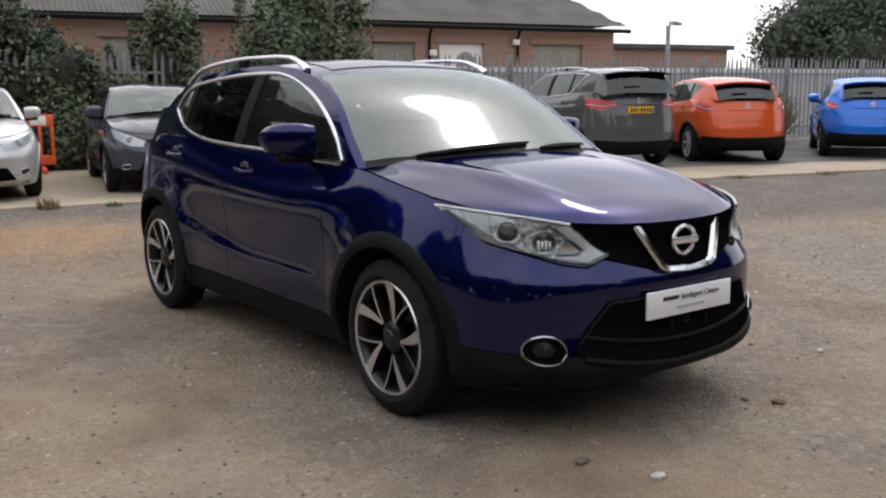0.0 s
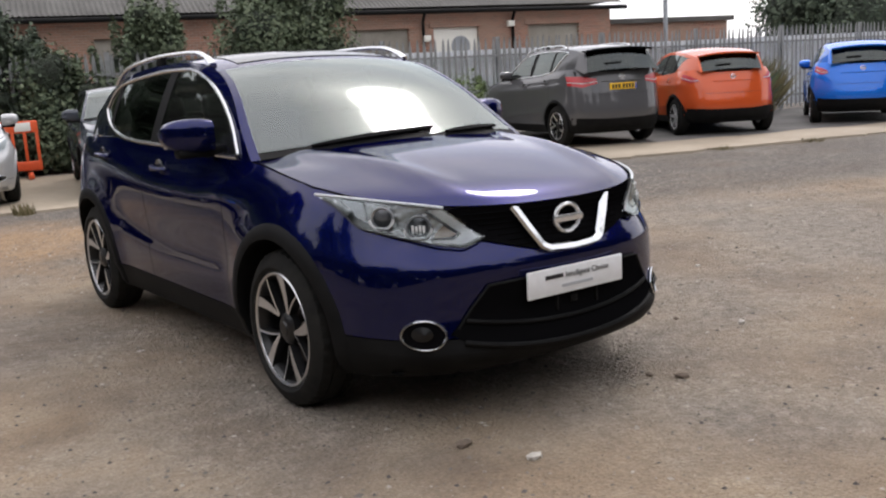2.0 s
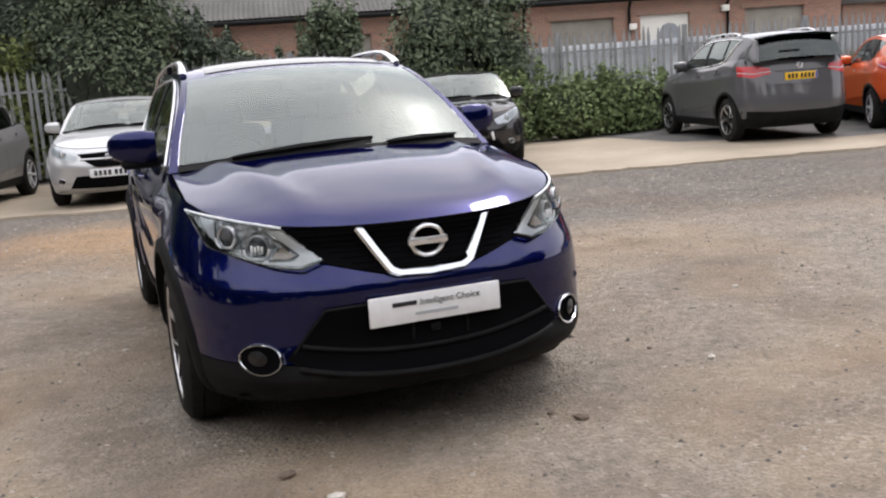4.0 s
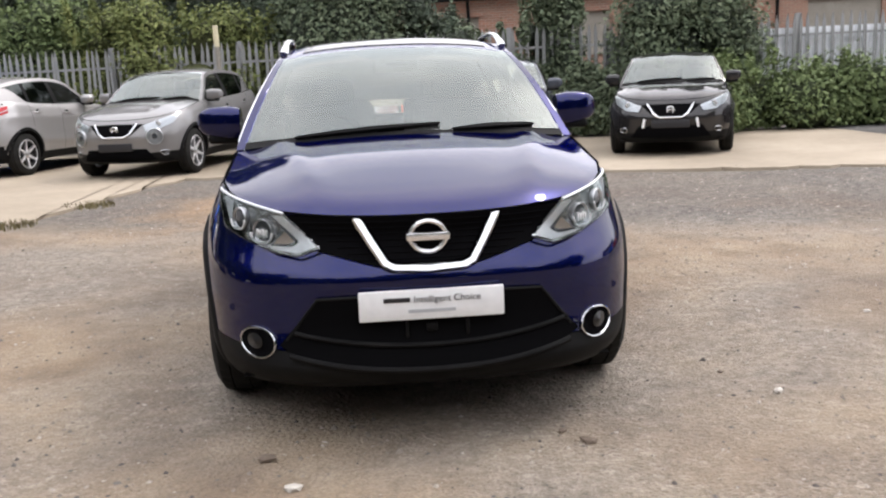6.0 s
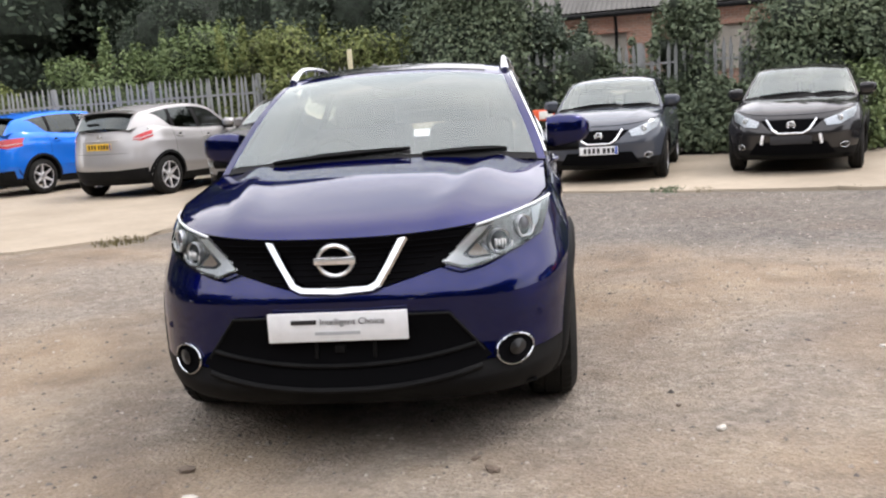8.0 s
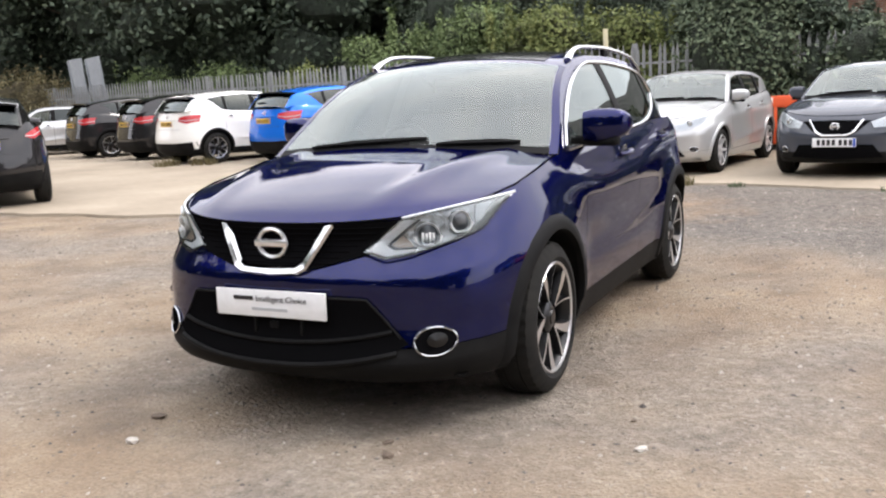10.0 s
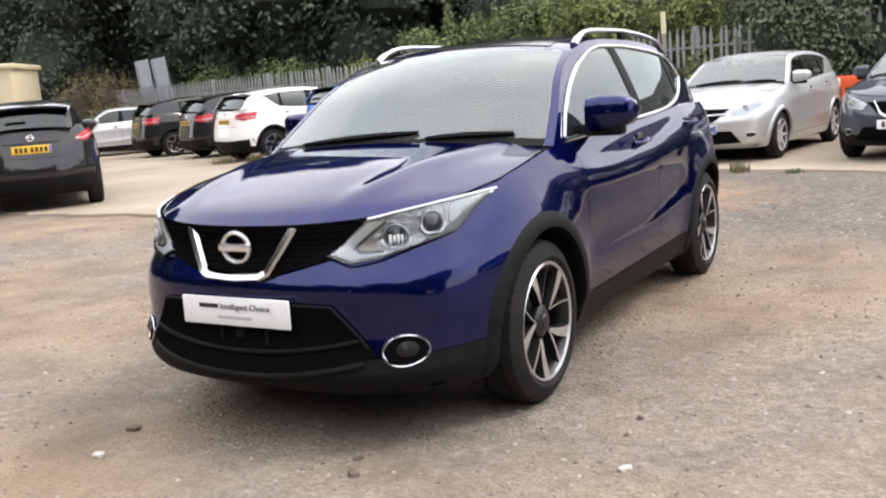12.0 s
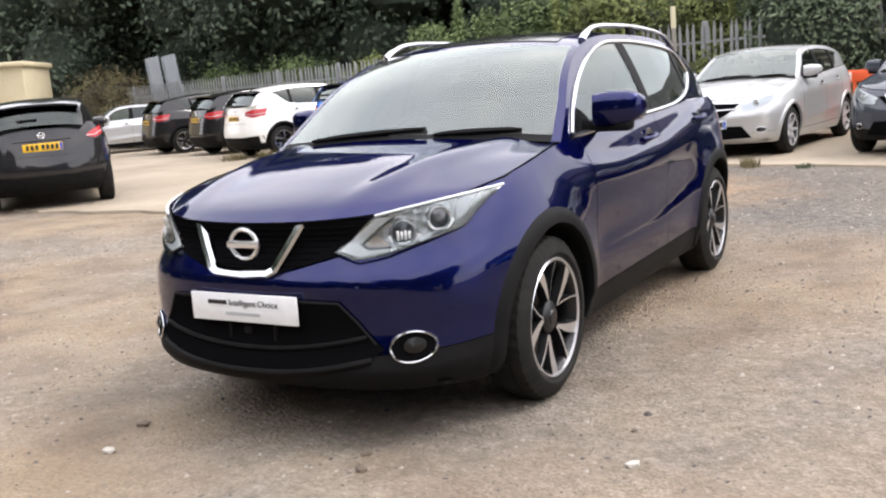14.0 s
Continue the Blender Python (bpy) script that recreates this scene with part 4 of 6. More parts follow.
# ---- the car in the middle of the yard ----
class Crossover(Shape):
    """The blue car: squarer below than above at the nose, with a hollow flank and windows that end in a point."""

    hi = staticmethod(curve([(-0.90, 1.03), (-0.84, 1.085), (-0.76, 1.165), (-0.62, 1.262), (-0.41, 1.368), (-0.22, 1.436), (-0.05, 1.477), (0.12, 1.497), (0.37, 1.499), (0.8, 1.478), (1.1, 1.45), (1.24, 1.425), (1.32, 1.385), (1.38, 1.305)]))
    lo = staticmethod(curve([(-0.90, 1.062), (-0.65, 1.068), (-0.06, 1.097), (0.31, 1.108), (0.6, 1.12), (0.8, 1.136), (1.0, 1.168), (1.2, 1.222), (1.32, 1.275), (1.38, 1.304)]))
    shoulder = staticmethod(curve([(-1.0, 0.945), (-0.84, 0.93), (-0.42, 0.895), (0.12, 0.905), (0.5, 0.95), (0.93, 1.02), (1.38, 1.10), (1.8, 1.13)]))
    hollow = staticmethod(curve([(-0.9, 0.575), (-0.06, 0.575), (0.3, 0.60), (0.7, 0.65), (1.0, 0.70)]))

    def nf(self, v):
        return lerp(2.8, 2.38, smooth_step(0.42, 0.8, v))

    def window_low(self, y):
        return self.lo(y)

    def window_high(self, y):
        return self.hi(y)

    def window_foot(self, y):
        return min(self.lo(y), self.hi(y))

    def relief(self, y, z):
        belt = self.f_belt(y)
        d = z - self.shoulder(y)
        r = 0.023 * math.exp(-((d / (0.036 if d > 0 else 0.13)) ** 2)) * smooth_step(-1.15, -0.7, y)
        doors = smooth_step(-0.92, -0.66, y) * (1 - smooth_step(0.72, 0.95, y))
        d = z - self.hollow(y)
        r -= 0.013 * math.exp(-((d / (0.12 if d > 0 else 0.055)) ** 2)) * doors
        d = z - self.hollow(y) + 0.098
        r += 0.003 * math.exp(-((d / (0.04 if d > 0 else 0.07)) ** 2)) * doors
        for yw in (self.yf, self.yr):
            q = math.hypot(y - yw, z - self.R) - self.arch
            r += 0.024 * math.exp(-((q / 0.11) ** 2)) * (1 if z > self.R else 0.5)
        k = min(max((z - self.bottom) / (belt - self.bottom), 0), 1)
        return (r - 0.010) * (1 - k**8) * smooth_step(self.yf - 0.45, self.yf - 0.1, y) * (1 - smooth_step(self.yr + 0.2, self.yr + 0.5, y))


main = Crossover(
    wb=2.665, nose=2.23, tail=2.15, W=0.903, bottom=0.215, arch=0.408, track=0.885, n_r=2.9,
    nose_in=[(0, 0.12), (0.08, 0.02), (0.16, -0.012), (0.25, 0.01), (0.4, 0.03), (0.52, 0.018), (0.6, 0.006), (0.65, 0.0), (0.72, 0.02), (0.8, 0.05), (0.88, 0.072), (0.95, 0.06), (1, 0.045)],
    width=[(0, 0.93), (0.12, 0.965), (0.3, 0.985), (0.45, 0.99), (0.6, 0.99), (0.72, 0.98), (0.82, 0.963), (0.9, 0.938), (0.96, 0.912), (1, 0.89)],
    belt=[(-2.19, 0.868), (-2.02, 0.888), (-1.66, 0.945), (-1.33, 0.995), (-1.0, 1.045), (-0.85, 1.052), (-0.65, 1.056), (-0.06, 1.083), (0.31, 1.094), (0.78, 1.118), (1.1, 1.135), (1.5, 1.135), (1.8, 1.12), (2.05, 1.08)],
    cowl=-1.15, cowl_z=1.098,
    roof=[(-1.0, 1.045), (-0.84, 1.165), (-0.62, 1.33), (-0.41, 1.438), (-0.25, 1.489), (-0.05, 1.525), (0.2, 1.541), (0.5, 1.543), (0.8, 1.53), (1.19, 1.488), (1.4, 1.437), (1.6, 1.345), (1.8, 1.215), (1.96, 1.10)],
    header=-0.32, spoiler=1.5, rear_taper=0.14,
    pillar_b=0.27, pillar_c=1.13, window_end=1.378, door_gaps=(-0.80, 0.30, 1.19), split_front=0.25, split_low=0.16,
)
CAR = pose(-0.0252, -0.0195, -0.048, -0.33, 0.33, 0.70)
car = thing("car", "dark pearl-blue crossover with chrome window strips and roof rails on gravel", "car", CAR)
car_body(car, main, M["blue"], M["plastic"])
car_sides(car, main, M["blue"], True, (M["side"], M["tint"]))
mirrors(car, main, M["blue"], -0.59, 1.162)
cabin(car, main)
handles(car, main, M["blue"], (0.09, 1.05), -0.11)
arch_rings(car, main, M["plastic"], 0.058)
wipers(car, main)
border = Geo()
ya, yb = main.y_a, main.header
for m in (1, -1):
    border.grid([[main.top(y, m * t, -0.005) for t in (0.925, 0.952)] for y in np.linspace(ya, yb, 14)])
border.grid([[main.top(y, t, -0.005) for t in np.linspace(-0.925, 0.925, 25)] for y in (lerp(ya, yb, 0.955), yb)])
part("screen_border", border.mesh("screen_border", M["plastic"]), car, "black printed border of the windscreen")
rows = [[main.top(lerp(ya, yb, k), t * h, -0.008) for t in np.linspace(-1, 1, 9)] for k, h in ((0.74, 0.13), (0.80, 0.15), (0.83, 0.24), (0.96, 0.36))]
part("sensor_housing", Geo().grid(rows).mesh("sensor_housing", M["plastic"]), car, "black sensor housing behind the windscreen's top")
WHEEL_MAIN = wheel_meshes("main", 0.342, 0.225, 0.252, 5, True, M["alloy"], M["dark_alloy"])
put_wheels(car, main, WHEEL_MAIN)


def main_front(car, s):
    # upper grille with mesh, bright V and emblem
    g = Geo()
    low = [(-0.405, 0.748), (-0.2, 0.695), (-0.13, 0.68), (0.13, 0.68), (0.2, 0.695), (0.405, 0.748)]
    high = [(-0.52, 0.872), (-0.25, 0.868), (0, 0.866), (0.25, 0.868), (0.52, 0.872)]
    g.grid(patch(s.front, low, high, 48, 6, 0.010))
    grille = part("grille", g.mesh("grille", M["void"]), car)
    for i in range(7):
        z = 0.715 + 0.022 * i
        g = Geo()
        half = 0.26 + 0.033 * i
        g.tube([s.front(x, z, 0.0115) for x in np.linspace(-half, half, 24)], 0.004, 5)
        part("grille_bar", g.mesh("grille_bar", M["void"]), grille)
    line_o = [(-0.276, 0.864), (-0.222, 0.772), (-0.172, 0.692), (-0.135, 0.673), (0, 0.666), (0.135, 0.673), (0.172, 0.692), (0.222, 0.772), (0.276, 0.864)]
    line_i = [(-0.226, 0.862), (-0.180, 0.780), (-0.142, 0.718), (-0.117, 0.706), (0, 0.701), (0.117, 0.706), (0.142, 0.718), (0.180, 0.780), (0.226, 0.862)]
    mid = lambda k: [(lerp(a[0], b[0], k), lerp(a[1], b[1], k)) for a, b in zip(line_o, line_i)]
    def bar_plane(x, z, off=0.0):
        return np.array((x, s.front(x, 0.69)[1] + 0.055 * (z - 0.69) / 0.185 - off, z))

    g = Geo()
    rows = [patch(bar_plane, mid(k), mid(k), 60, 1, o)[0] for k, o in ((0, -0.005), (0.02, 0.022), (0.25, 0.032), (0.75, 0.028), (0.98, 0.014), (1, -0.005))]
    g.grid(rows)
    part("grille_chrome", g.mesh("grille_chrome", M["chrome"], True, 30), car, "chrome V-shaped grille trim")
    e = s.front(0, 0.79, 0.035)
    emblem(car, e, 0.064)
    # lower intake
    low = [(-0.56, 0.40), (-0.47, 0.352), (-0.3, 0.322), (0, 0.31), (0.3, 0.322), (0.47, 0.352), (0.56, 0.40)]
    high = [(-0.41, 0.575), (-0.2, 0.582), (0, 0.585), (0.2, 0.582), (0.41, 0.575)]
    intake = part("lower_intake", Geo().grid(patch(s.front, low, high, 48, 8, 0.009)).mesh("lower_intake", M["void"]), car)
    for z, half, r in ((0.398, 0.50, 0.009), (0.312, 0.52, 0.011)):
        part("intake_bar", Geo().tube([s.front(x, z + 0.045 * (abs(x) / 0.47) ** 2, 0.013) for x in np.linspace(-half, half, 30)], r, 8).mesh("intake_bar", M["plastic"]), intake)
    part("intake_frame", Geo().tube([s.front(x, z, 0.008) for x, z in ((-0.53, 0.42), (-0.47, 0.50), (-0.41, 0.576), (-0.3, 0.582), (0, 0.588), (0.3, 0.582), (0.41, 0.576), (0.47, 0.50), (0.53, 0.42))], 0.006, 6).mesh("intake_frame", M["plastic"]), intake)
    for x in (-0.09, 0.13):
        part("intake_post", Geo().rbox(s.front(x, 0.455, 0.012), (0.012, 0.02, 0.06), 0.004, 2).mesh("intake_post", M["plastic"]), intake)
    part("sensor_box", Geo().rbox(s.front(0.0, 0.462, 0.012), (0.04, 0.02, 0.03), 0.004, 2).mesh("sensor_box", M["plastic"]), intake)
    # number plate with the dealer's words
    pl, y = plate(car, s, False, 0.551, 0.524, 0.110, words=True, out=0.012)
    part("brand_bar", Geo().box((-0.125, y - 0.001, 0.571), (0.095, 0.002, 0.016)).mesh("brand_bar", M["ink"], False), pl, "dark bar for the maker's name")
    fc = bpy.data.curves.new("plate_lettering", "FONT")
    fc.body, fc.size, fc.extrude, fc.align_x = "Intelligent Choice", 0.034, 0.0006, "LEFT"
    fc.materials.append(M["ink"])
    wo = new("plate_lettering", fc)
    wo.parent = pl
    wo.matrix_local = pose(-0.065, y - 0.002, 0.56, 90, 0, 0)
    part("small_print", Geo().box((0.0, y - 0.001, 0.528), (0.17, 0.002, 0.012)).mesh("small_print", M["pale_ink"], False), pl, "pale grey bar of small print")
    # headlamps
    for mirror in (False, True):
        k = -1 if mirror else 1
        low = [(0.39, 0.759), (0.472, 0.729), (0.56, 0.742), (0.684, 0.783), (0.762, 0.815), (0.80, 0.92)]
        high = [(0.391, 0.762), (0.521, 0.882), (0.60, 0.898), (0.70, 0.917), (0.803, 0.936)]
        lamp = part("headlamp", Geo().grid(patch(s.front, low, high, 30, 6, 0.010, mirror)).mesh("headlamp", M["lamp_grey"]), car)
        part("lamp_cover", Geo().grid(patch(s.front, low, high, 30, 6, 0.034, mirror)).mesh("lamp_cover", M["clear"]), lamp)
        rim = patch(s.front, high[1:], high[1:], 24, 1, 0.024, mirror)[0]
        part("light_guide", Geo().tube(rim, 0.0055, 6).mesh("light_guide", M["drl"]), lamp, "white light guide along the lamp's top edge")
        edge = patch(s.front, low, low, 30, 1, 0.026, mirror)[0]
        part("lamp_rim", Geo().tube(edge, 0.0045, 6).mesh("lamp_rim", M["gloss_black"]), lamp, "thin black rim along the lamp's lower edge")
        # broad diffuser down the inner edge, turning outwards along the bottom
        outer = [(0.524, 0.872), (0.400, 0.762), (0.472, 0.737), (0.57, 0.752)]
        inner = [(0.566, 0.872), (0.463, 0.778), (0.492, 0.759), (0.57, 0.760)]
        part("side_light", Geo().grid(patch(s.front, outer, inner, 24, 3, 0.018, mirror)).mesh("side_light", M["lamp_pale"]), lamp, "pale diffuser along the lamp's inner edge")
        groove = [(0.572, 0.869), (0.474, 0.781), (0.498, 0.764), (0.57, 0.765)]
        part("groove", Geo().tube(patch(s.front, groove, groove, 24, 1, 0.016, mirror)[0], 0.004, 5).mesh("groove", M["projector"]), lamp)
        amber = [(0.484, 0.778), (0.505, 0.769), (0.56, 0.768)], [(0.518, 0.812), (0.53, 0.80), (0.548, 0.785)]
        part("indicator", Geo().grid(patch(s.front, amber[0], amber[1], 6, 3, 0.017, mirror)).mesh("indicator", plain("indicator_lens", (0.42, 0.34, 0.28), 0.25)), lamp)
        # dark outer end that wraps round the wing, and the bright reflector before it
        part("lamp_bezel", Geo().grid(patch(s.front, [(0.675, 0.783), (0.762, 0.817), (0.80, 0.915)], [(0.68, 0.796), (0.742, 0.835), (0.793, 0.922)], 12, 3, 0.016, mirror)).mesh("lamp_bezel", M["gloss_black"]), lamp)
        part("reflector", Geo().grid(patch(s.front, [(0.733, 0.838), (0.748, 0.85)], [(0.725, 0.908), (0.768, 0.918)], 6, 4, 0.017, mirror)).mesh("reflector", M["drl"]), lamp, "bright white reflector beside the projector")
        for x, z, r in ((0.597, 0.810, 0.047), (0.690, 0.850, 0.043)):
            c = s.front(x * k, z, 0.016)
            slope = (s.front(x * k + 0.03, z)[1] - s.front(x * k - 0.03, z)[1]) / 0.06
            g = Geo().lathe([(-0.01, r * 1.0), (0.008, r * 1.02), (0.012, r * 0.98), (0.006, r * 0.84)], 28)
            ring = part("lamp_ring", g.mesh("lamp_ring", M["lamp_white"]), lamp, m=pose(c[0], c[1], c[2], 0, 0, math.degrees(math.atan2(-1, slope))))
            g = Geo().lathe([(0.004, r * 0.86), (0.009, r * 0.6), (0.013, r * 0.3), (0.014, 0.0)], 24)
            part("projector", g.mesh("projector", M["projector"], True, 180), ring)
            g = Geo().tube([(0.017, r * 1.12 * math.cos(a), r * 1.02 * max(math.sin(a), -0.86)) for a in np.linspace(math.pi * 1.02, math.pi * 1.98, 13)], 0.0048, 6)
            part("light_hook", g.mesh("light_hook", M["drl"]), ring, "white light guide under the projector")
            if x < 0.6:
                for q in range(4):
                    g = Geo().rbox((0.013, (q - 1.5) * r * 0.3, -r * 0.15), (0.01, r * 0.2, r * (0.75 - 0.15 * (q % 2))), 0.002, 2)
                    part("reflector_facet", g.mesh("reflector_facet", M["lamp_pale"]), ring)
        ring_lamp(car, s, 0.645 * k, 0.404, 0.068, 0.055)
        c = s.front(0.74 * k, 0.52)
        part("parking_sensor", Geo().lathe([(-0.004, 0.014), (0.004, 0.013), (0.005, 0.0)], 16).mesh("parking_sensor", M["blue"]), car, m=pose(c[0], c[1], c[2], 0, 0, -62 if k > 0 else -118))


main_front(car, main)
for mirror in (False, True):
    lamp = Geo().grid(patch(main.back, [(0.55, 0.93), (0.74, 0.91), (0.80, 0.91)], [(0.56, 1.03), (0.72, 1.045), (0.77, 1.05)], 16, 4, 0.014, mirror))
    part("tail_lamp", lamp.mesh("tail_lamp", M["red_lens"]), car)
rows = [[main.top(y, t, 0.004) for t in np.linspace(-0.8, 0.8, 17)] for y in np.linspace(main.header + 0.07, 0.95, 14)]
part("roof_glass", solid(rows, (0, 0, -0.006)).mesh("roof_glass", M["gloss_black"]), car, "dark glass roof panel")


def roof_rails(car, s, y0=-0.20, y1=1.35, mat="satin"):
    for k in (1, -1):
        line, rad = [], []
        for t in np.linspace(0, 1, 30):
            y = lerp(y0, y1, t)
            p = s.edge(y)
            up = 0.042 * min(1, (t / 0.12)) ** 0.7 * min(1, (1 - t) / 0.12) ** 0.7
            line.append((k * (p[0] - 0.012), y, p[2] + 0.008 + up))
            rad.append(0.017 if 0.06 < t < 0.94 else 0.022)
        rail = part("roof_rail", Geo().tube(line, rad, 10, False, 0.75).mesh("roof_rail", M[mat]), car, "bright metal roof rail")
        for y in (lerp(y0, y1, 0.5),):
            p = s.edge(y)
            part("rail_foot", Geo().rbox((k * (p[0] - 0.012), y, p[2] + 0.022), (0.03, 0.1, 0.05), 0.01).mesh("rail_foot", M["plastic"]), rail)


roof_rails(car, main)


# ---- the other parked cars ----
def like(sy, sz, W, **more):
    """A body shape stretched from the base one."""
    b = dict(W=W, wb=BASE["wb"] * sy, nose=BASE["nose"] * sy, tail=BASE["tail"] * sy, cowl=BASE["cowl"] * sy, cowl_z=BASE["cowl_z"] * sz, header=BASE["header"] * sy, spoiler=BASE["spoiler"] * sy, pillar_b=BASE["pillar_b"] * sy, pillar_c=BASE["pillar_c"] * sy, window_end=BASE["window_end"] * sy, door_gaps=tuple(g * sy for g in BASE["door_gaps"]), track=W - 0.02, crease=0.006)
    b["belt"] = [(y * sy, z * sz) for y, z in BASE["belt"]]
    b["roof"] = [(y * sy, z * sz) for y, z in BASE["roof"]]
    b.update(more)
    return Shape(**b)


WHEEL_SMALL = wheel_meshes("small", 0.315, 0.2, 0.21, 5, False, M["alloy"], M["dark_alloy"])
WHEEL_SILVER = wheel_meshes("silver", 0.315, 0.2, 0.215, 7, False, M["bright_alloy"], M["alloy"])
WHEEL_BRIGHT = wheel_meshes("bright", 0.34, 0.215, 0.228, 6, False, M["bright_alloy"], M["alloy"])
WHEEL_SUV = wheel_meshes("suv", 0.35, 0.22, 0.235, 5, True, M["alloy"], M["dark_alloy"])


def other_car(name, label, colour, s, at, yaw, wheels, front=None, rear=None, chrome=False, rails=None, plates=("black", "yellow"), tints=None, low=None):
    c = thing(name, label, "car", pose(at[0], at[1], 0.012, 0, 0, yaw), "cars parked on the apron")
    car_body(c, s, colour, low or M["plastic"])
    car_sides(c, s, colour, chrome, tints or (M["side"], M["tint"]))
    mirrors(c, s, colour)
    cabin(c, s)
    handles(c, s, colour, (s.door_gaps[1] - 0.16, s.door_gaps[2] - 0.16))
    arch_rings(c, s, low or M["plastic"])
    wipers(c, s)
    put_wheels(c, s, wheels)
    zt = s.f_belt(-s.nose + 0.12)
    zl = s.f_belt(s.tail - 0.12)
    if front:
        w = s.W
        g = Geo().grid(patch(s.front, [(-w * 0.3, zt - 0.19), (-w * 0.18, zt - 0.25), (w * 0.18, zt - 0.25), (w * 0.3, zt - 0.19)], [(-w * 0.46, zt - 0.06), (0, zt - 0.05), (w * 0.46, zt - 0.06)], 24, 4, 0.010))
        part("grille", g.mesh("grille", M["void"]), c)
        if front == "bar":
            v = [(-w * 0.42, zt - 0.13), (0, zt - 0.14), (w * 0.42, zt - 0.13)]
        else:
            v = [(-w * 0.36, zt - 0.05), (-w * 0.26, zt - 0.19), (-w * 0.17, zt - 0.235), (w * 0.17, zt - 0.235), (w * 0.26, zt - 0.19), (w * 0.36, zt - 0.05)]
        part("grille_chrome", Geo().tube(patch(s.front, v, v, 40, 1, 0.016)[0], 0.016, 8).mesh("grille_chrome", M["chrome"]), c)
        emblem(c, s.front(0, zt - 0.13, 0.02), 0.05)
        g = Geo().grid(patch(s.front, [(-w * 0.62, 0.27), (0, 0.25), (w * 0.62, 0.27)], [(-w * 0.5, 0.43), (0, 0.44), (w * 0.5, 0.43)], 24, 4, 0.010))
        part("lower_intake", g.mesh("lower_intake", M["void"]), c)
        for mirror in (False, True):
            k = -1 if mirror else 1
            lowl = [(w * 0.5, zt - 0.15), (w * 0.68, zt - 0.14), (w * 0.86, zt - 0.05)]
            highl = [(w * 0.46, zt - 0.075), (w * 0.66, zt - 0.01), (w * 0.9, zt + 0.075)]
            lamp = part("headlamp", Geo().grid(patch(s.front, lowl, highl, 16, 5, 0.012, mirror)).mesh("headlamp", M["lamp_white"]), c)
            part("lamp_cover", Geo().grid(patch(s.front, lowl, highl, 16, 5, 0.03, mirror)).mesh("lamp_cover", M["clear"]), lamp)
            cc = s.front(w * 0.67 * k, zt - 0.06, 0.016)
            part("projector", Geo().lathe([(0, 0.045), (-0.012, 0.04), (-0.016, 0.02), (-0.017, 0)], 18).mesh("projector", M["lamp_grey"]), lamp, m=pose(cc[0], cc[1], cc[2], 0, 0, 90))
            ring_lamp(c, s, w * 0.74 * k, 0.37, 0.05, 0.035)
            if front == "round":
                zc = zt - 0.235
                cc = s.front(w * 0.63 * k, zc, 0.0)
                slope = (s.front(w * 0.63 * k + 0.04, zc)[1] - s.front(w * 0.63 * k - 0.04, zc)[1]) / 0.08
                at = pose(cc[0], cc[1], cc[2], 0, 0, math.degrees(math.atan2(-1, slope)))
                bowl = part("round_lamp", Geo().lathe([(-0.03, 0.115), (0.012, 0.118), (0.022, 0.11), (0.012, 0.098), (0.006, 0.06), (0.0, 0.0)], 32).mesh("round_lamp", M["lamp_white"]), c, "round headlamp set into the bumper", at)
                part("lamp_glass", Geo().lathe([(0.018, 0.104), (0.034, 0.07), (0.042, 0.03), (0.043, 0.0)], 28).mesh("lamp_glass", M["clear"]), bowl)
                part("lamp_bulb", Geo().lathe([(0.004, 0.04), (0.02, 0.035), (0.022, 0.0)], 20).mesh("lamp_bulb", M["projector"]), bowl)
        if plates[0] != "none":
            plate(c, s, False, 0.46, mat=M["ink"] if plates[0] == "black" else M["plate_white"], words=True if plates[0] == "black" else None)
    if rear:
        w = s.W
        for mirror in (False, True):
            if rear == "boomerang":
                lowl = [(w * 0.66, zl - 0.14), (w * 0.80, zl - 0.17), (w * 0.92, zl - 0.11)]
                highl = [(w * 0.68, zl - 0.10), (w * 0.79, zl - 0.045), (w * 0.89, zl + 0.0)]
            else:
                lowl = [(w * 0.5, zl - 0.17), (w * 0.78, zl - 0.23), (w * 0.95, zl - 0.19)]
                highl = [(w * 0.52, zl - 0.09), (w * 0.75, zl - 0.05), (w * 0.93, zl - 0.04)]
            lamp = part("tail_lamp", Geo().grid(patch(s.back, lowl, highl, 14, 5, 0.012, mirror)).mesh("tail_lamp", M["red_lens"]), c)
            lens = [(lerp(a[0], b[0], 0.35), lerp(a[1], b[1], 0.35)) for a, b in zip(lowl, highl)]
            part("lamp_band", Geo().tube(patch(s.back, lens, lens, 12, 1, 0.014, mirror)[0], 0.007, 6).mesh("lamp_band", M["lamp_white"]), lamp)
        zp = zl - 0.235 if rear != "boomerang" else zl - 0.24
        if plates[1] != "none":
            plate(c, s, True, zp, mat=None)
        part("tailgate_bar", Geo().tube([s.back(x, zp + 0.095, 0.008) for x in np.linspace(-w * 0.42, w * 0.42, 14)], 0.012, 6).mesh("tailgate_bar", colour), c)
        emblem(c, s.back(0, zp + 0.16, 0.012), 0.045, 1)
        g = Geo().grid(patch(s.back, [(-w * 0.93, 0.24), (0, 0.23), (w * 0.93, 0.24)], [(-w * 0.93, 0.50), (-w * 0.4, 0.47), (w * 0.4, 0.47), (w * 0.93, 0.50)], 24, 4, 0.006))
        part("rear_bumper_insert", g.mesh("rear_bumper_insert", M["plastic"]), c)
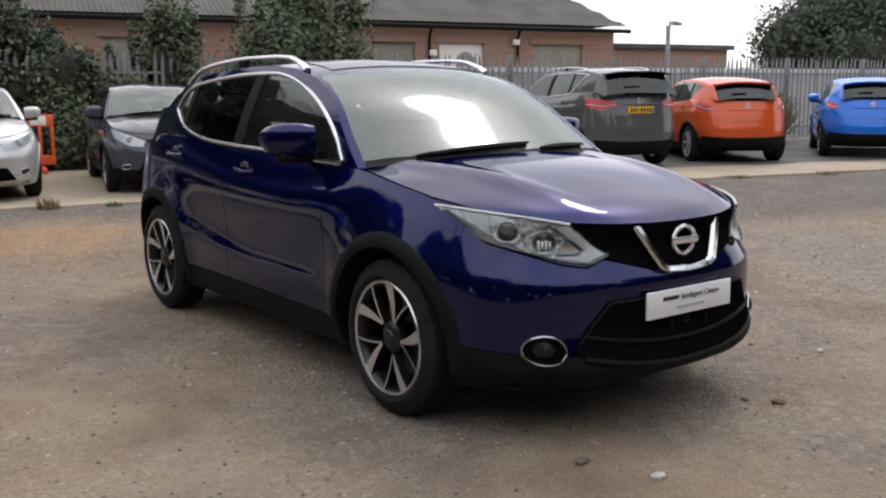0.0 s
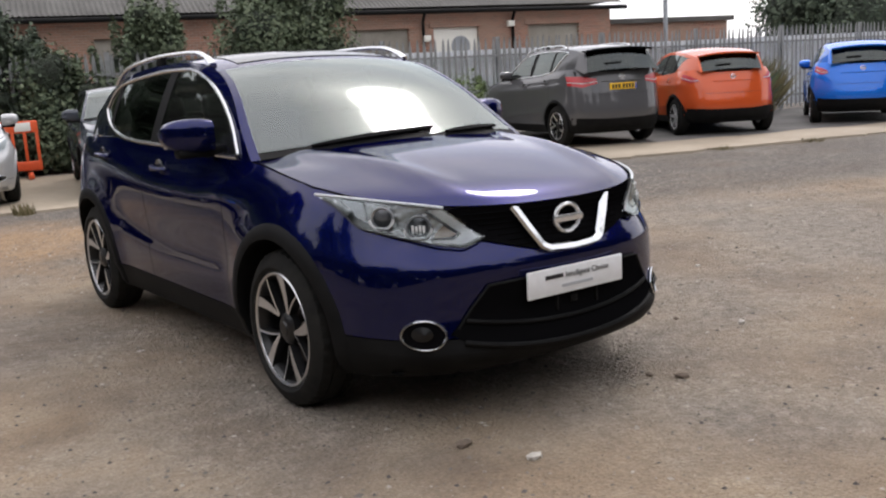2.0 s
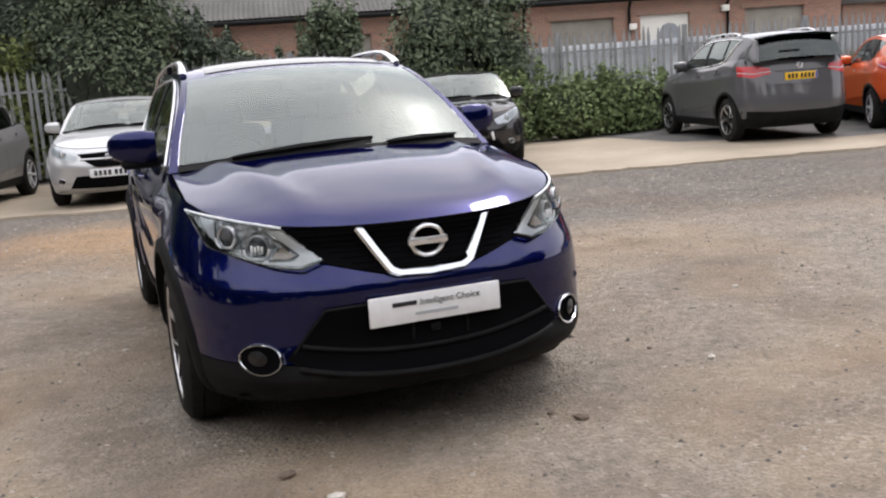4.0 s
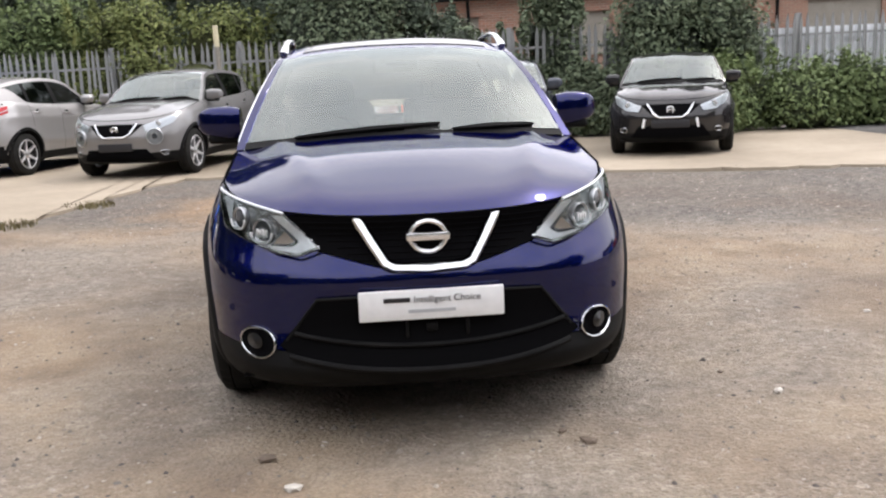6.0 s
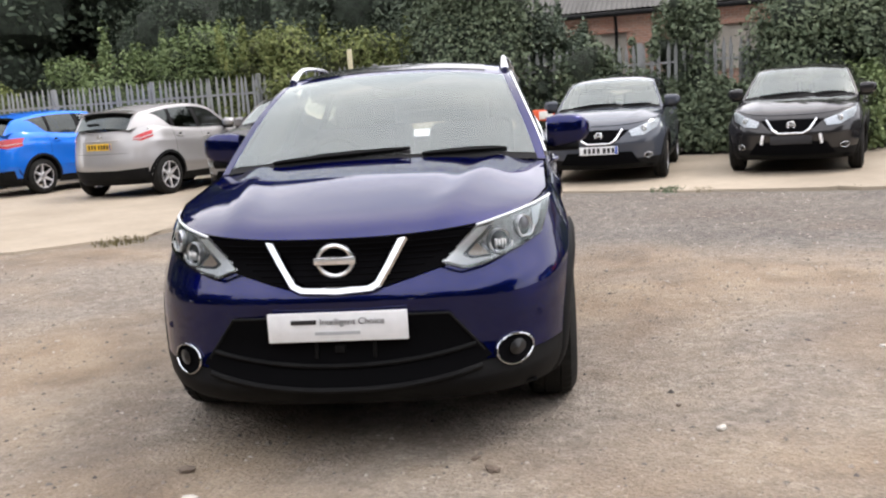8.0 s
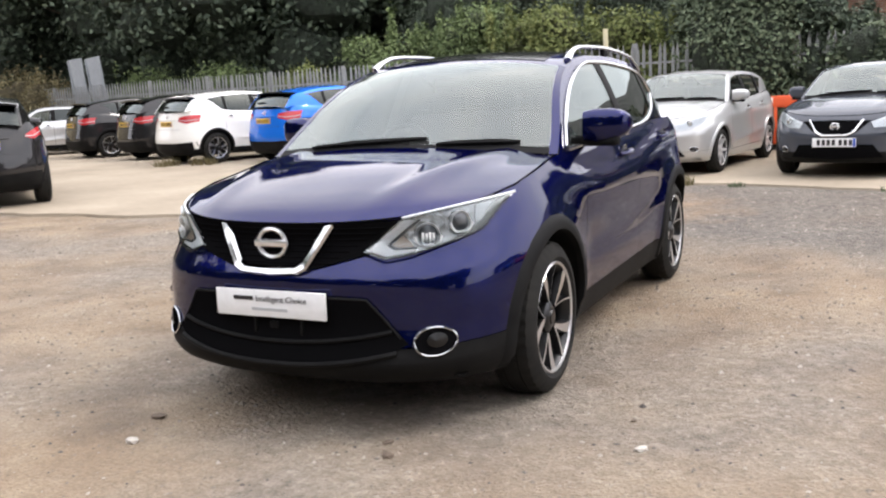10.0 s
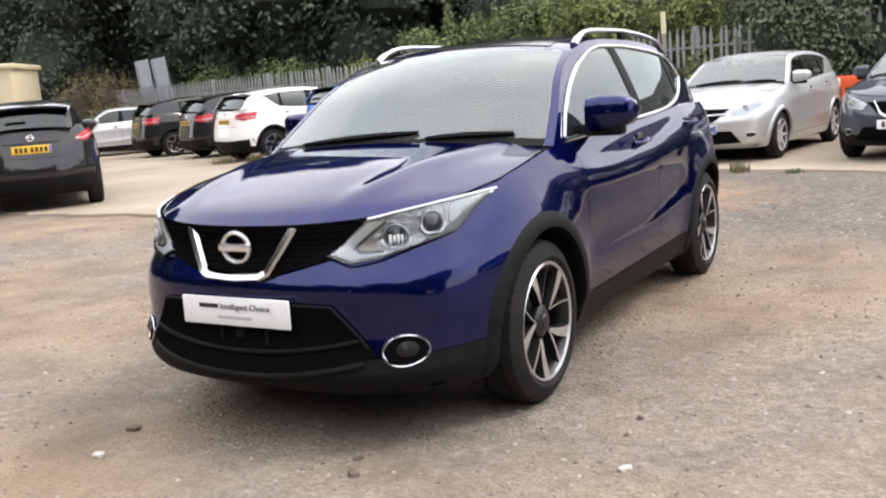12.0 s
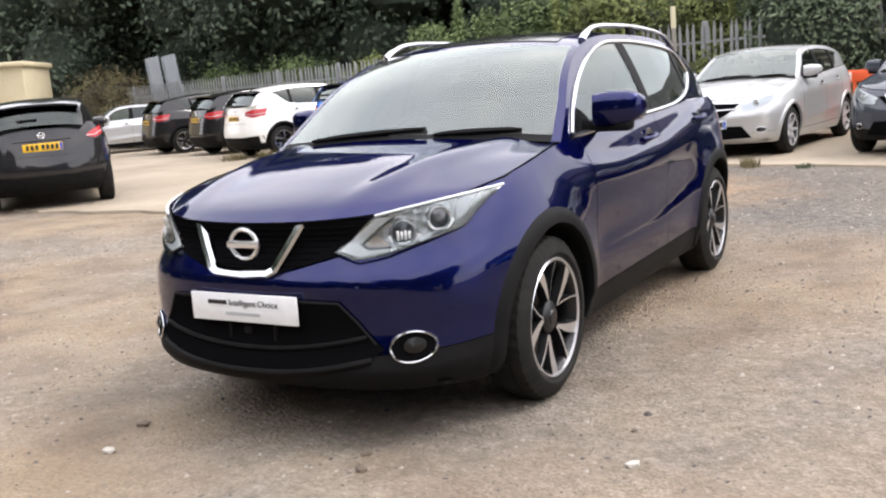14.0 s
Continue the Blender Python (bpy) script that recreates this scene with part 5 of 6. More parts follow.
        part("tailgate_seam", Geo().tube([s.back(x, zp - 0.12, 0.001) for x in np.linspace(-w * 0.58, w * 0.58, 14)], 0.004, 5).mesh("tailgate_seam", M["ink"]), c)
        rows = [[s.top(s.spoiler - 0.05 + 0.20 * k, t, 0.012 + (0.03 * k)) * np.array((1, 0, 1)) + np.array((0, s.spoiler - 0.05 + 0.20 * k, s.top(s.spoiler - 0.05, t)[2] - s.top(s.spoiler - 0.05 + 0.20 * k, t)[2] - 0.03 * k)) for t in np.linspace(-0.95, 0.95, 17)] for k in np.linspace(0, 1, 5)]
        part("spoiler", solid(rows, (0, 0, -0.03)).mesh("spoiler", colour if rear != "suv" else M["gloss_black"]), c)
        line = [s.top(lerp(s.spoiler, s.y_t, 0.8), t, 0.02) for t in np.linspace(0.05, 0.5, 8)]
        part("rear_wiper", Geo().tube(line, 0.012, 6).mesh("rear_wiper", M["plastic"]), c)
    if rails:
        roof_rails(c, s, -0.2 * s.wb / 2.74, 1.35 * s.wb / 2.74, rails)
    return c


hatch = lambda **k: like(0.92, 0.925, 0.885, R=0.315, arch=0.36, tyre_w=0.2, bottom=0.19, **k)
juke = lambda **k: like(0.925, 0.99, 0.90, R=0.335, arch=0.385, tyre_w=0.21, bottom=0.22, rear_taper=0.23, n_r=2.4, **k)
suv = lambda **k: like(1.0, 1.10, 0.92, R=0.36, arch=0.41, bottom=0.23, roof=[(-0.80, 1.17), (-0.5, 1.42), (-0.2, 1.60), (0.1, 1.66), (0.5, 1.68), (1.0, 1.675), (1.6, 1.63), (1.9, 1.56), (2.1, 1.24)], spoiler=1.86, **k)
cross = lambda **k: like(1.0, 1.01, 0.915, **k)

other_car("car", "silver five-door hatchback parked on the concrete apron", M["silver"], hatch(), (-0.69, 9.85), -7.6, WHEEL_SILVER, front="bar", plates=("white", "none"), tints=(M["side"], M["side"]), low=M["silver"])
other_car("car", "dark grey hatchback with a white front number plate", M["gunmetal"], hatch(), (1.92, 9.44), -11, WHEEL_SMALL, front=True, plates=("white", "none"))
micra = other_car("car", "black hatchback without a front number plate", M["black"], hatch(), (4.73, 9.28), -19.2, WHEEL_SMALL, front=True, plates=("black", "none"))
shape_m = hatch()
for x, tilt in ((-0.37, 10), (0.37, -10)):
    p = shape_m.front(x, 0.47, 0.01)
    part("white_tape", Geo().rbox((p[0], p[1], p[2]), (0.035, 0.012, 0.13), 0.004, 2, Matrix.Rotation(radians(tilt), 3, "Y")).mesh("white_tape", M["plate_white"]), micra, "short strip of white tape")
grey_cross = other_car("car", "mid-grey compact crossover facing the yard, dark plate", M["midgrey"], juke(), (-3.3, 10.2), -14, WHEEL_BRIGHT, front="round")
shape_g = juke()
part("paper_sheet", Geo().rbox((0.12, shape_g.y_a + 0.16, shape_g.z_a + 0.055), (0.3, 0.2, 0.012), 0.004, 2).mesh("paper_sheet", M["plate_white"]), grey_cross, "white paper lying on the dashboard")
other_car("car", "silver compact crossover seen from behind, yellow plate", M["warm_silver"], juke(), (-6.07, 11.3), 163.6, WHEEL_BRIGHT, rear="boomerang")
other_car("car", "bright blue crossover with black spoiler, backed on to the yard", M["bright_blue"], cross(), (-9.13, 13.0), 160, WHEEL_BRIGHT, rear="suv")
other_car("car", "white crossover with dark glass, backed on to the yard", M["white"], cross(), (-11.8, 13.0), 160, WHEEL_SUV, rear="suv")
other_car("car", "black crossover parked next to the white one", M["black"], cross(), (-14.4, 14.4), 158, WHEEL_SUV, rear="suv")
other_car("car", "black off-road style car by the fence", M["black"], cross(), (-17.3, 15.4), 156, WHEEL_SUV, rear="suv")
other_car("car", "old silver saloon parked by the palisade fence", M["silver"], hatch(), (-21.6, 15.6), -40, WHEEL_SMALL, front="bar", plates=("white", "none"))
other_car("car", "near-black compact crossover with yellow rear plate on gravel", M["black"], juke(), (-10.6, 4.65), -126, WHEEL_SUV, rear="boomerang")
other_car("car", "grey metallic sports utility car with roof rails", M["grey"], suv(), (9.70, 8.24), 165.5, WHEEL_SUV, rear="suv", chrome=True, rails="satin")
other_car("car", "orange compact crossover with dark lower bumper", M["orange"], juke(), (12.5, 7.36), 148, WHEEL_BRIGHT, rear="boomerang", plates=("black", "none"))
other_car("car", "bright blue compact crossover seen from behind", M["bright_blue"], juke(), (15.78, 6.03), 126, WHEEL_SUV, rear="boomerang", plates=("black", "none"))


# ---- fence, buildings, plants ----
M["galvanised"] = rough_material("galvanised_steel", (0.21, 0.215, 0.215), (0.33, 0.335, 0.335), 3, 40, 0.6, 0.1, 0.2)
M["grey_sheet"] = rough_material("grey_sheet", (0.22, 0.24, 0.26), (0.30, 0.32, 0.34), 2, 30, 0.6, 0.1)


def brick_material():
    m, t, p = principled("old_brick")
    co = t.nodes.new("ShaderNodeTexCoord").outputs["Object"]
    mp = t.nodes.new("ShaderNodeMapping")
    mp.inputs["Rotation"].default_value = (radians(90), 0, 0)
    t.links.new(co, mp.inputs["Vector"])
    b = t.nodes.new("ShaderNodeTexBrick")
    b.inputs["Scale"].default_value = 1.0
    b.inputs["Brick Width"].default_value, b.inputs["Row Height"].default_value = 0.225, 0.075
    b.inputs["Mortar Size"].default_value = 0.007
    b.inputs["Color1"].default_value, b.inputs["Color2"].default_value = (0.34, 0.15, 0.10, 1), (0.22, 0.115, 0.085, 1)
    b.inputs["Mortar"].default_value = (0.34, 0.29, 0.24, 1)
    t.links.new(mp.outputs["Vector"], b.inputs["Vector"])
    stain = tex_noise(t, 0.6, 5, co)
    c = mix_color(t, ramp(t, stain, ((0.35, (0, 0, 0)), (0.7, (0.7, 0.7, 0.7)))), b.outputs["Color"], (0.26, 0.19, 0.14))
    t.links.new(c, p.inputs["Base Color"])
    p.inputs["Roughness"].default_value = 0.9
    add_bump(t, p, b.outputs["Fac"], -0.4, 0.01)
    return m


M["brick"] = brick_material()
M["roof_sheet"] = rough_material("weathered_roof_sheet", (0.055, 0.052, 0.048), (0.10, 0.097, 0.09), 0.8, 14, 0.9, 0.3)
M["board"] = rough_material("grey_board", (0.22, 0.20, 0.17), (0.30, 0.28, 0.24), 1.5, 20, 0.8, 0.1)
M["sign_white"] = plain("sign_white", (0.75, 0.74, 0.68), 0.6)
M["bark"] = rough_material("bark", (0.06, 0.045, 0.03), (0.12, 0.095, 0.07), 6, 40, 0.9, 0.6)

F_DIR = Vector((1, -0.2, 0)).normalized()
F_ANG = math.degrees(math.atan2(-0.2, 1))


def palisade():
    fence = thing("fence", "galvanised steel palisade fence with pointed pales", "fence", pose(0, 13.6, 0, 0, 0, F_ANG), kind="structure")
    prof = [(-0.035, 0.0), (-0.02, -0.018), (0.0, -0.006), (0.02, -0.018), (0.035, 0.0)]
    g = Geo()
    g.grid([[(x, y, 0.05) for x, y in prof], [(x, y, 1.93) for x, y in prof], [(x * 0.55, y, 2.05) for x, y in prof], [(x * 0.06, y, 2.12) for x, y in prof]])
    pale = g.mesh("pale", M["galvanised"], False)
    rng = random.Random(9)
    pitch = 0.148
    far = Geo()
    for i in range(-330, 190):
        x = i * pitch
        if -115 <= i <= 175:
            part("pale", pale, fence, m=pose(x, rng.gauss(0, 0.004), rng.gauss(0, 0.012), 0, rng.gauss(0, 0.7), 0))
        else:
            far.grid([[(a + x, b, z) for a, b in prof] for z in (0.05, 1.93)])
            far.grid([[(a * w + x, b, z) for a, b in prof] for z, w in ((1.93, 1), (2.12, 0.06))])
    tagged(part("far_pales", far.mesh("far_pales", M["galvanised"], False), fence), kind="stuff")
    for z in (0.35, 1.72):
        g = Geo().box((-10, 0.03, z), (77, 0.045, 0.045))
        part("rail", g.mesh("rail", M["galvanised"], False), fence)
    # ribbed sheeting fixed behind the rails on the right-hand stretch
    g = Geo()
    xs = np.arange(4.6, 30, 0.037)
    g.grid([[(x, 0.13 + 0.014 * (1 if (i // 2) % 2 else -1), z) for i, x in enumerate(xs)] for z in (0.12, 1.86)])
    part("ribbed_sheet", g.mesh("ribbed_sheet", rough_material("pale_ribbed_sheet", (0.70, 0.72, 0.76), (0.82, 0.84, 0.87), 1.5, 25, 0.5, 0.05), False), fence, "pale ribbed metal sheeting")
    for i in range(-18, 11):
        g = Geo().box((i * 2.75, 0.075, 1.03), (0.1, 0.055, 2.2))
        part("post", g.mesh("post", M["galvanised"], False), fence)


palisade()


def brick_hall():
    # long single-storey hall: local x along the wall, y away from the yard
    hall = thing("building", "long brick hall with boarded windows and sheeted hipped roof", "building", pose(0, 24.5, 0, 0, 0, F_ANG))
    x0, x1, eave, depth, ridge = -16.0, 23.4, 3.5, 12.0, 6.6
    wins = [(-13.5, 2.0), (-9.5, 2.0), (-5.5, 2.0), (-1.5, 2.0), (2.5, 2.0), (6.5, 2.0), (10.5, 2.1), (14.35, 2.1), (17.15, 1.7), (21.0, 2.1)]
    zb, zt = 1.75, 2.95
    g, xs = Geo(), [x0]
    for c, w in wins:
        xs += [c - w / 2, c + w / 2]
    xs.append(x1)
    for i in range(len(xs) - 1):
        a, b = xs[i], xs[i + 1]
        spans = [(0, eave)] if i % 2 == 0 else [(0, zb), (zt, eave)]
        for lo, hi in spans:
            g.box(((a + b) / 2, 0.15, (lo + hi) / 2), (b - a, 0.3, hi - lo))
    g.box((x1 - 0.15, depth / 2 + 0.15, eave / 2), (0.3, depth - 0.3, eave))
    g.box((x0 + 0.15, depth / 2 + 0.15, eave / 2), (0.3, depth - 0.3, eave))
    g.box(((x0 + x1) / 2, depth, eave / 2), (x1 - x0 - 0.6, 0.3, eave))
    part("wall", g.mesh("wall", M["brick"], False), hall)
    for c, w in wins:
        is_sign = c == 17.15
        win = part("window", Geo().box((c, 0.16, (zb + zt) / 2), (w, 0.06, zt - zb)).mesh("window", M["sign_white"] if is_sign else M["board"], False), hall, "white board over the window" if is_sign else "boarded-up window")
        part("window_sill", Geo().box((c, -0.03, zb - 0.05), (w + 0.2, 0.16, 0.1)).mesh("window_sill", M["board"], False), win)
        part("lintel", Geo().box((c, -0.012, zt + 0.09), (w + 0.3, 0.06, 0.18)).mesh("lintel", M["brick"], False), win)
        if is_sign:
            part("round_mark", Geo().lathe([(0, 0.36), (0.004, 0.36), (0.004, 0.0)], 24, "z").mesh("round_mark", M["grey_sheet"], False), win, "grey round mark", pose(c + 0.2, 0.128, 2.3, 90, 0, 0))
    # corrugated roof, hipped at both ends
    def roof_z(x, y):
        k = min((y + 0.4) / (depth / 2 + 0.4), (depth + 0.4 - y) / (depth / 2 + 0.4), (x - x0 + 0.4) / 2.4, (x1 + 0.4 - x) / 2.4)
        return eave + 0.1 + (ridge - eave) * max(k, 0)

    ys = np.r_[-0.4, np.linspace(0, depth / 2, 8), np.linspace(depth / 2 + 0.8, depth + 0.4, 6)]
    xs = np.arange(x0 - 0.4, x1 + 0.4, 0.076)
    rows = [[(x, y, roof_z(x, y) + (0.028 if i % 2 else -0.0)) for i, x in enumerate(xs)] for y in ys]
    part("roof", Geo().grid(rows).mesh("roof", M["roof_sheet"], False), hall)
    g = Geo().tube([(x0 - 0.4, -0.46, eave + 0.02), (x1 + 0.4, -0.46, eave - 0.06)], 0.075, 8)
    part("gutter", g.mesh("gutter", M["plastic"]), hall)
    for x in (14.0 - 1.6, 15.9, 19.3, 3.2, -7):
        part("downpipe", Geo().tube([(x, -0.3, eave - 0.02), (x, -0.08, eave - 0.35), (x, -0.08, 0.1)], 0.05, 8).mesh("downpipe", M["plastic"]), hall)
    for x, z in ((16.0, 2.6), (19.2, 3.0), (12.0, 2.2)):
        part("wall_light", Geo().rbox((x, -0.1, z), (0.25, 0.18, 0.2), 0.03).mesh("wall_light", M["sign_white"]), hall)


brick_hall()


def low_annex():
    an = thing("building", "low flat-roofed brick annex beyond the hall", "building", pose(27.0, 22.6, 0, 0, 0, F_ANG))
    part("wall", Geo().box((0, 0, 1.45), (5.6, 5, 2.9)).mesh("wall", M["brick"], False), an)
    part("roof", Geo().box((0, 0, 2.99), (6.0, 5.4, 0.18)).mesh("roof", M["roof_sheet"], False), an)


low_annex()


def street_lamp(at, h, label):
    l = thing("street_lamp", label, "lamp", pose(*at, 0, 0, 0, 20))
    part("pole", Geo().tube([(0, 0, 0), (0, 0, h)], 0.085, 10).mesh("pole", M["grey_sheet"]), l)
    part("arm", Geo().tube([(0, 0, h - 0.1), (0.3, 0, h + 0.05), (0.8, 0, h + 0.12)], 0.04, 8).mesh("arm", M["grey_sheet"]), l)
    part("head", Geo().rbox((0.75, 0, h + 0.12), (0.75, 0.3, 0.14), 0.05).mesh("head", M["grey_sheet"]), l)


street_lamp((25.6, 19.6), 3.75, "grey floodlight pole behind the fence")
street_lamp((43.0, 26.0), 5.0, "tall thin lamp post far behind the fence")


# ---- plants ----
def leaf_material(name, a, b, c):
    m, t, p = principled(name)
    g = t.nodes.new("ShaderNodeNewGeometry").outputs["Random Per Island"]
    col = ramp(t, g, ((0.0, a), (0.5, b), (1.0, c)))
    wide = tex_noise(t, 0.9, 4)
    col = mix_color(t, 0.5, col, ramp(t, wide, ((0.3, (0.25, 0.25, 0.25)), (0.7, (0.75, 0.75, 0.75)))), "OVERLAY")
    t.links.new(col, p.inputs["Base Color"])
    p.inputs["Roughness"].default_value = 0.7
    p.inputs["Specular IOR Level"].default_value = 0.15
    return m


LEAF = {
    "green": leaf_material("green_leaves", (0.09, 0.124, 0.052), (0.12, 0.16, 0.066), (0.158, 0.2, 0.085)),
    "yellow": leaf_material("yellow_green_leaves", (0.105, 0.13, 0.045), (0.14, 0.165, 0.056), (0.18, 0.195, 0.07)),
    "dark": leaf_material("dark_leaves", (0.042, 0.057, 0.041), (0.065, 0.085, 0.058), (0.092, 0.114, 0.077)),
    "dry": leaf_material("dry_leaves", (0.09, 0.075, 0.035), (0.16, 0.135, 0.07), (0.22, 0.19, 0.11)),
    "grey": leaf_material("grey_green_leaves", (0.066, 0.089, 0.055), (0.098, 0.125, 0.075), (0.138, 0.163, 0.1)),
}
# core colours: leaf tones darkened to stand for the shade inside the foliage
CORE = {k: rough_material("painted_shade_" + k, tuple(v * 0.35 for v in c), tuple(v * 0.95 for v in c), 7, 26, 0.95, 1.0, 0, 0.15) for k, c in (
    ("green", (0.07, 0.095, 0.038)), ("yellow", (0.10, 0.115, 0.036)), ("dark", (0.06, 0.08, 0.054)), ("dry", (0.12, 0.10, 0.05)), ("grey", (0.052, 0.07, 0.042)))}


def leaf_cloud(rng, lobes, n, size, lower=0.05):
    """Many small leaves over the outside of overlapping lobes (centre, radii)."""
    c = np.array([l[0] for l in lobes], float)
    r = np.array([l[1] for l in lobes], float)
    weight = (r[:, 0] * r[:, 2]) / (r[:, 0] * r[:, 2]).sum()
    pick = rng.choice(len(lobes), n, p=weight)
    d = rng.normal(size=(n, 3))
    d /= np.linalg.norm(d, axis=1)[:, None]
    k = rng.uniform(0.62, 1.08, n)[:, None] ** 0.7
    # clumped: leaves gather round twig ends
    twig = rng.normal(size=(max(n // 22, 1), 3)) * 0.16
    pos = c[pick] + r[pick] * (d * k)
    pos += twig[rng.integers(0, len(twig), n)] * r[pick]
    # gaps between the clumps
    wave = np.sin(3.1 * pos[:, 0] + 1.3 * pos[:, 1]) + np.sin(2.7 * pos[:, 2] + 2.1 * pos[:, 0] + 1.0) + np.sin(3.3 * pos[:, 1] - 2.9 * pos[:, 2])
    keep = (pos[:, 2] > lower) & (wave + rng.normal(size=n) * 0.5 > -1.2)
    pos = pos[keep]
    n = len(pos)
    # leaves face outwards and up, so that the clumps shade as bodies
    face = d[keep] * 0.7 + np.array((0, 0, 0.45)) + rng.normal(size=(n, 3)) * 0.5
    face /= np.linalg.norm(face, axis=1)[:, None]
    a = np.cross(face, rng.normal(size=(n, 3)))
    a /= np.linalg.norm(a, axis=1)[:, None]
    b = np.cross(face, a)
    s = rng.uniform(0.55, 1.25, n)[:, None] * size
    v = np.stack([pos - a * s, pos + b * s * 0.5, pos + a * s, pos - b * s * 0.5], 1).reshape(-1, 3)
    f = np.arange(4 * n).reshape(-1, 4)
    return v, f


def leaf_mesh(name, v, f, mat):
    me = bpy.data.meshes.new(name)
    me.from_pydata(v.tolist(), [], f.tolist())
    me.materials.append(mat)
    return me


# added solid lobes that show as painted shade through the gaps between leaves
def core_mesh(name, lobes, mat, k=0.72):
    g = Geo()
    for c, r in lobes:
        rows = []
        for a in np.linspace(0.02, math.pi - 0.02, 8):
            row = []
            for b in np.linspace(0, 2 * math.pi, 13):
                d = np.array((math.sin(a) * math.cos(b), math.sin(a) * math.sin(b), math.cos(a)))
                q = 1 + 0.3 * noise.noise(Vector(d * 2.3 + np.array(c)))
                row.append(np.array(c) + np.array(r) * d * k * q)
            row[-1] = row[0]
            rows.append(row)
        g.grid(rows)
    g.v = [np.array((p[0], p[1], max(p[2], 0.02))) for p in g.v]
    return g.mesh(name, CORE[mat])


def bush(seed, at, w, d, h, mat, n, size=0.054, label="dense green bush growing along the fence", name="bush", lobes=9):
    rng = np.random.default_rng(seed)
    ls = []
    for i in range(lobes):
        top = h * rng.uniform(0.5, 1.0)
        k = 1.3 - 0.85 * top / h
        x, y = rng.uniform(-0.5, 0.5) * w * k, rng.uniform(-0.5, 0.5) * d * k
        rx = w * rng.uniform(0.17, 0.3)
        rz = min(rx * rng.uniform(0.8, 1.1), top * 0.45)
        ls.append(((x, y, top - rz), (rx, d * rng.uniform(0.25, 0.4), rz)))
        ls.append(((x, y, (top - rz) * 0.5), (rx * 1.1, d * 0.4, top * 0.42)))
    for i in range(lobes):
        x, y, z0 = rng.uniform(-0.42, 0.42) * w, rng.uniform(-0.4, 0.4) * d, h * rng.uniform(0.6, 0.82)
        lean, up = rng.normal() * 0.05, h * rng.uniform(0.12, 0.24)
        ls += [((x + lean * q, y, z0 + up * q), (0.13 * (1 - 0.5 * q), 0.13, up * 0.35)) for q in (0.15, 0.5, 0.9)]
    b = thing(name, label, "bush", pose(at[0], at[1], 0, 0, 0, F_ANG))
    v, f = leaf_cloud(rng, ls, int(n * 2.9), size)
    part("leaves", leaf_mesh("leaves", v, f, LEAF[mat]), b)
    part("shade_core", core_mesh("shade_core", ls[:2 * lobes], mat, 0.62), b)
    return b


def tree(seed, at, h, r, mat, n, size=0.16, trunk=0.18, clear=0.2, label="tall dark tree with dense crown"):
    rng = np.random.default_rng(seed)
    tr = thing("tree", label, "tree", pose(at[0], at[1], 0, 0, 0, 0))
    g = Geo()
    g.tube([(0, 0, 0), (0.1, 0, h * 0.3), (-0.05, 0.1, h * 0.6), (0, 0, h * 0.92)], [trunk, trunk * 0.8, trunk * 0.5, 0.03], 8)
    ls = []
    for i in range(16):
        z = h * (clear + (0.95 - clear) * (i + 0.5) / 16)
        a = rng.uniform(0, 2 * math.pi)
        k = math.sin(math.pi * min(max((z / h - clear) / (1.08 - clear), 0.12), 1)) ** 0.6
        o = r * k * rng.uniform(0.35, 0.75)
        c = (o * math.cos(a), o * math.sin(a), z)
        g.tube([(0, 0, z * 0.85), (c[0] * 0.5, c[1] * 0.5, z * 0.95), c], [trunk * 0.35, trunk * 0.22, 0.02], 5)
        q = r * k * rng.uniform(0.38, 0.6) + 0.3
        ls.append((c, (q, q, q * 0.8)))
    part("trunk", g.mesh("trunk", M["bark"]), tr)
    v, f = leaf_cloud(rng, ls, n, size)
    part("crown", leaf_mesh("crown", v, f, LEAF[mat]), tr)
    part("shade_core", core_mesh("shade_core", ls, mat, 0.74), tr)
    return tr


# along the fence, from right to left
for i, (x, dy, w, d, h, mat, n) in enumerate((
    (15.0, -1.2, 2.4, 1.2, 1.3, "grey", 5000), (8.6, -0.6, 4.2, 1.1, 1.4, "green", 9000), (6.0, -1.0, 3.0, 1.7, 1.6, "green", 8000),
    (6.3, 0.5, 2.8, 2.2, 4.6, "grey", 15000), (3.55, 0.5, 1.5, 1.4, 3.2, "grey", 6000), (3.9, -0.5, 1.7, 1.2, 1.5, "grey", 6000), (2.1, 0.1, 2.2, 1.6, 2.3, "grey", 10000),
    (1.0, 0.6, 2.2, 1.8, 3.0, "dark", 14000), (-0.7, 0.5, 3.4, 2.4, 4.9, "grey", 17000), (-1.2, 2.4, 2.6, 2.0, 5.4, "dark", 10000),
    (-3.0, 0.7, 2.4, 1.8, 3.0, "yellow", 11000), (-5.2, 0.8, 2.8, 2.2, 3.3, "yellow", 13000), (-7.2, 1.4, 2.4, 2.0, 3.4, "green", 11000), (-9.2, 1.9, 2.6, 2.0, 3.5, "green", 11000),
    (-11.0, 1.8, 2.2, 1.8, 3.0, "green", 9000), (-3.6, 4.8, 5.0, 2.8, 5.6, "dark", 12000), (-9.5, 5.0, 5.4, 3.0, 5.6, "dark", 12000),
    (-13.4, 1.4, 3.0, 2.0, 2.4, "yellow", 10000), (-17.0, 1.8, 4.4, 2.4, 2.6, "green", 10000), (-21, 1.5, 4.4, 2.8, 2.6, "green", 9000),
    (-25.5, 0.0, 5.0, 2.6, 2.9, "dry", 12000), (-31, 0.5, 5.5, 2.8, 3.2, "dry", 10000))):
    bush(100 + i, (x, fence_y(x) + dy), w, d, h, mat, n)

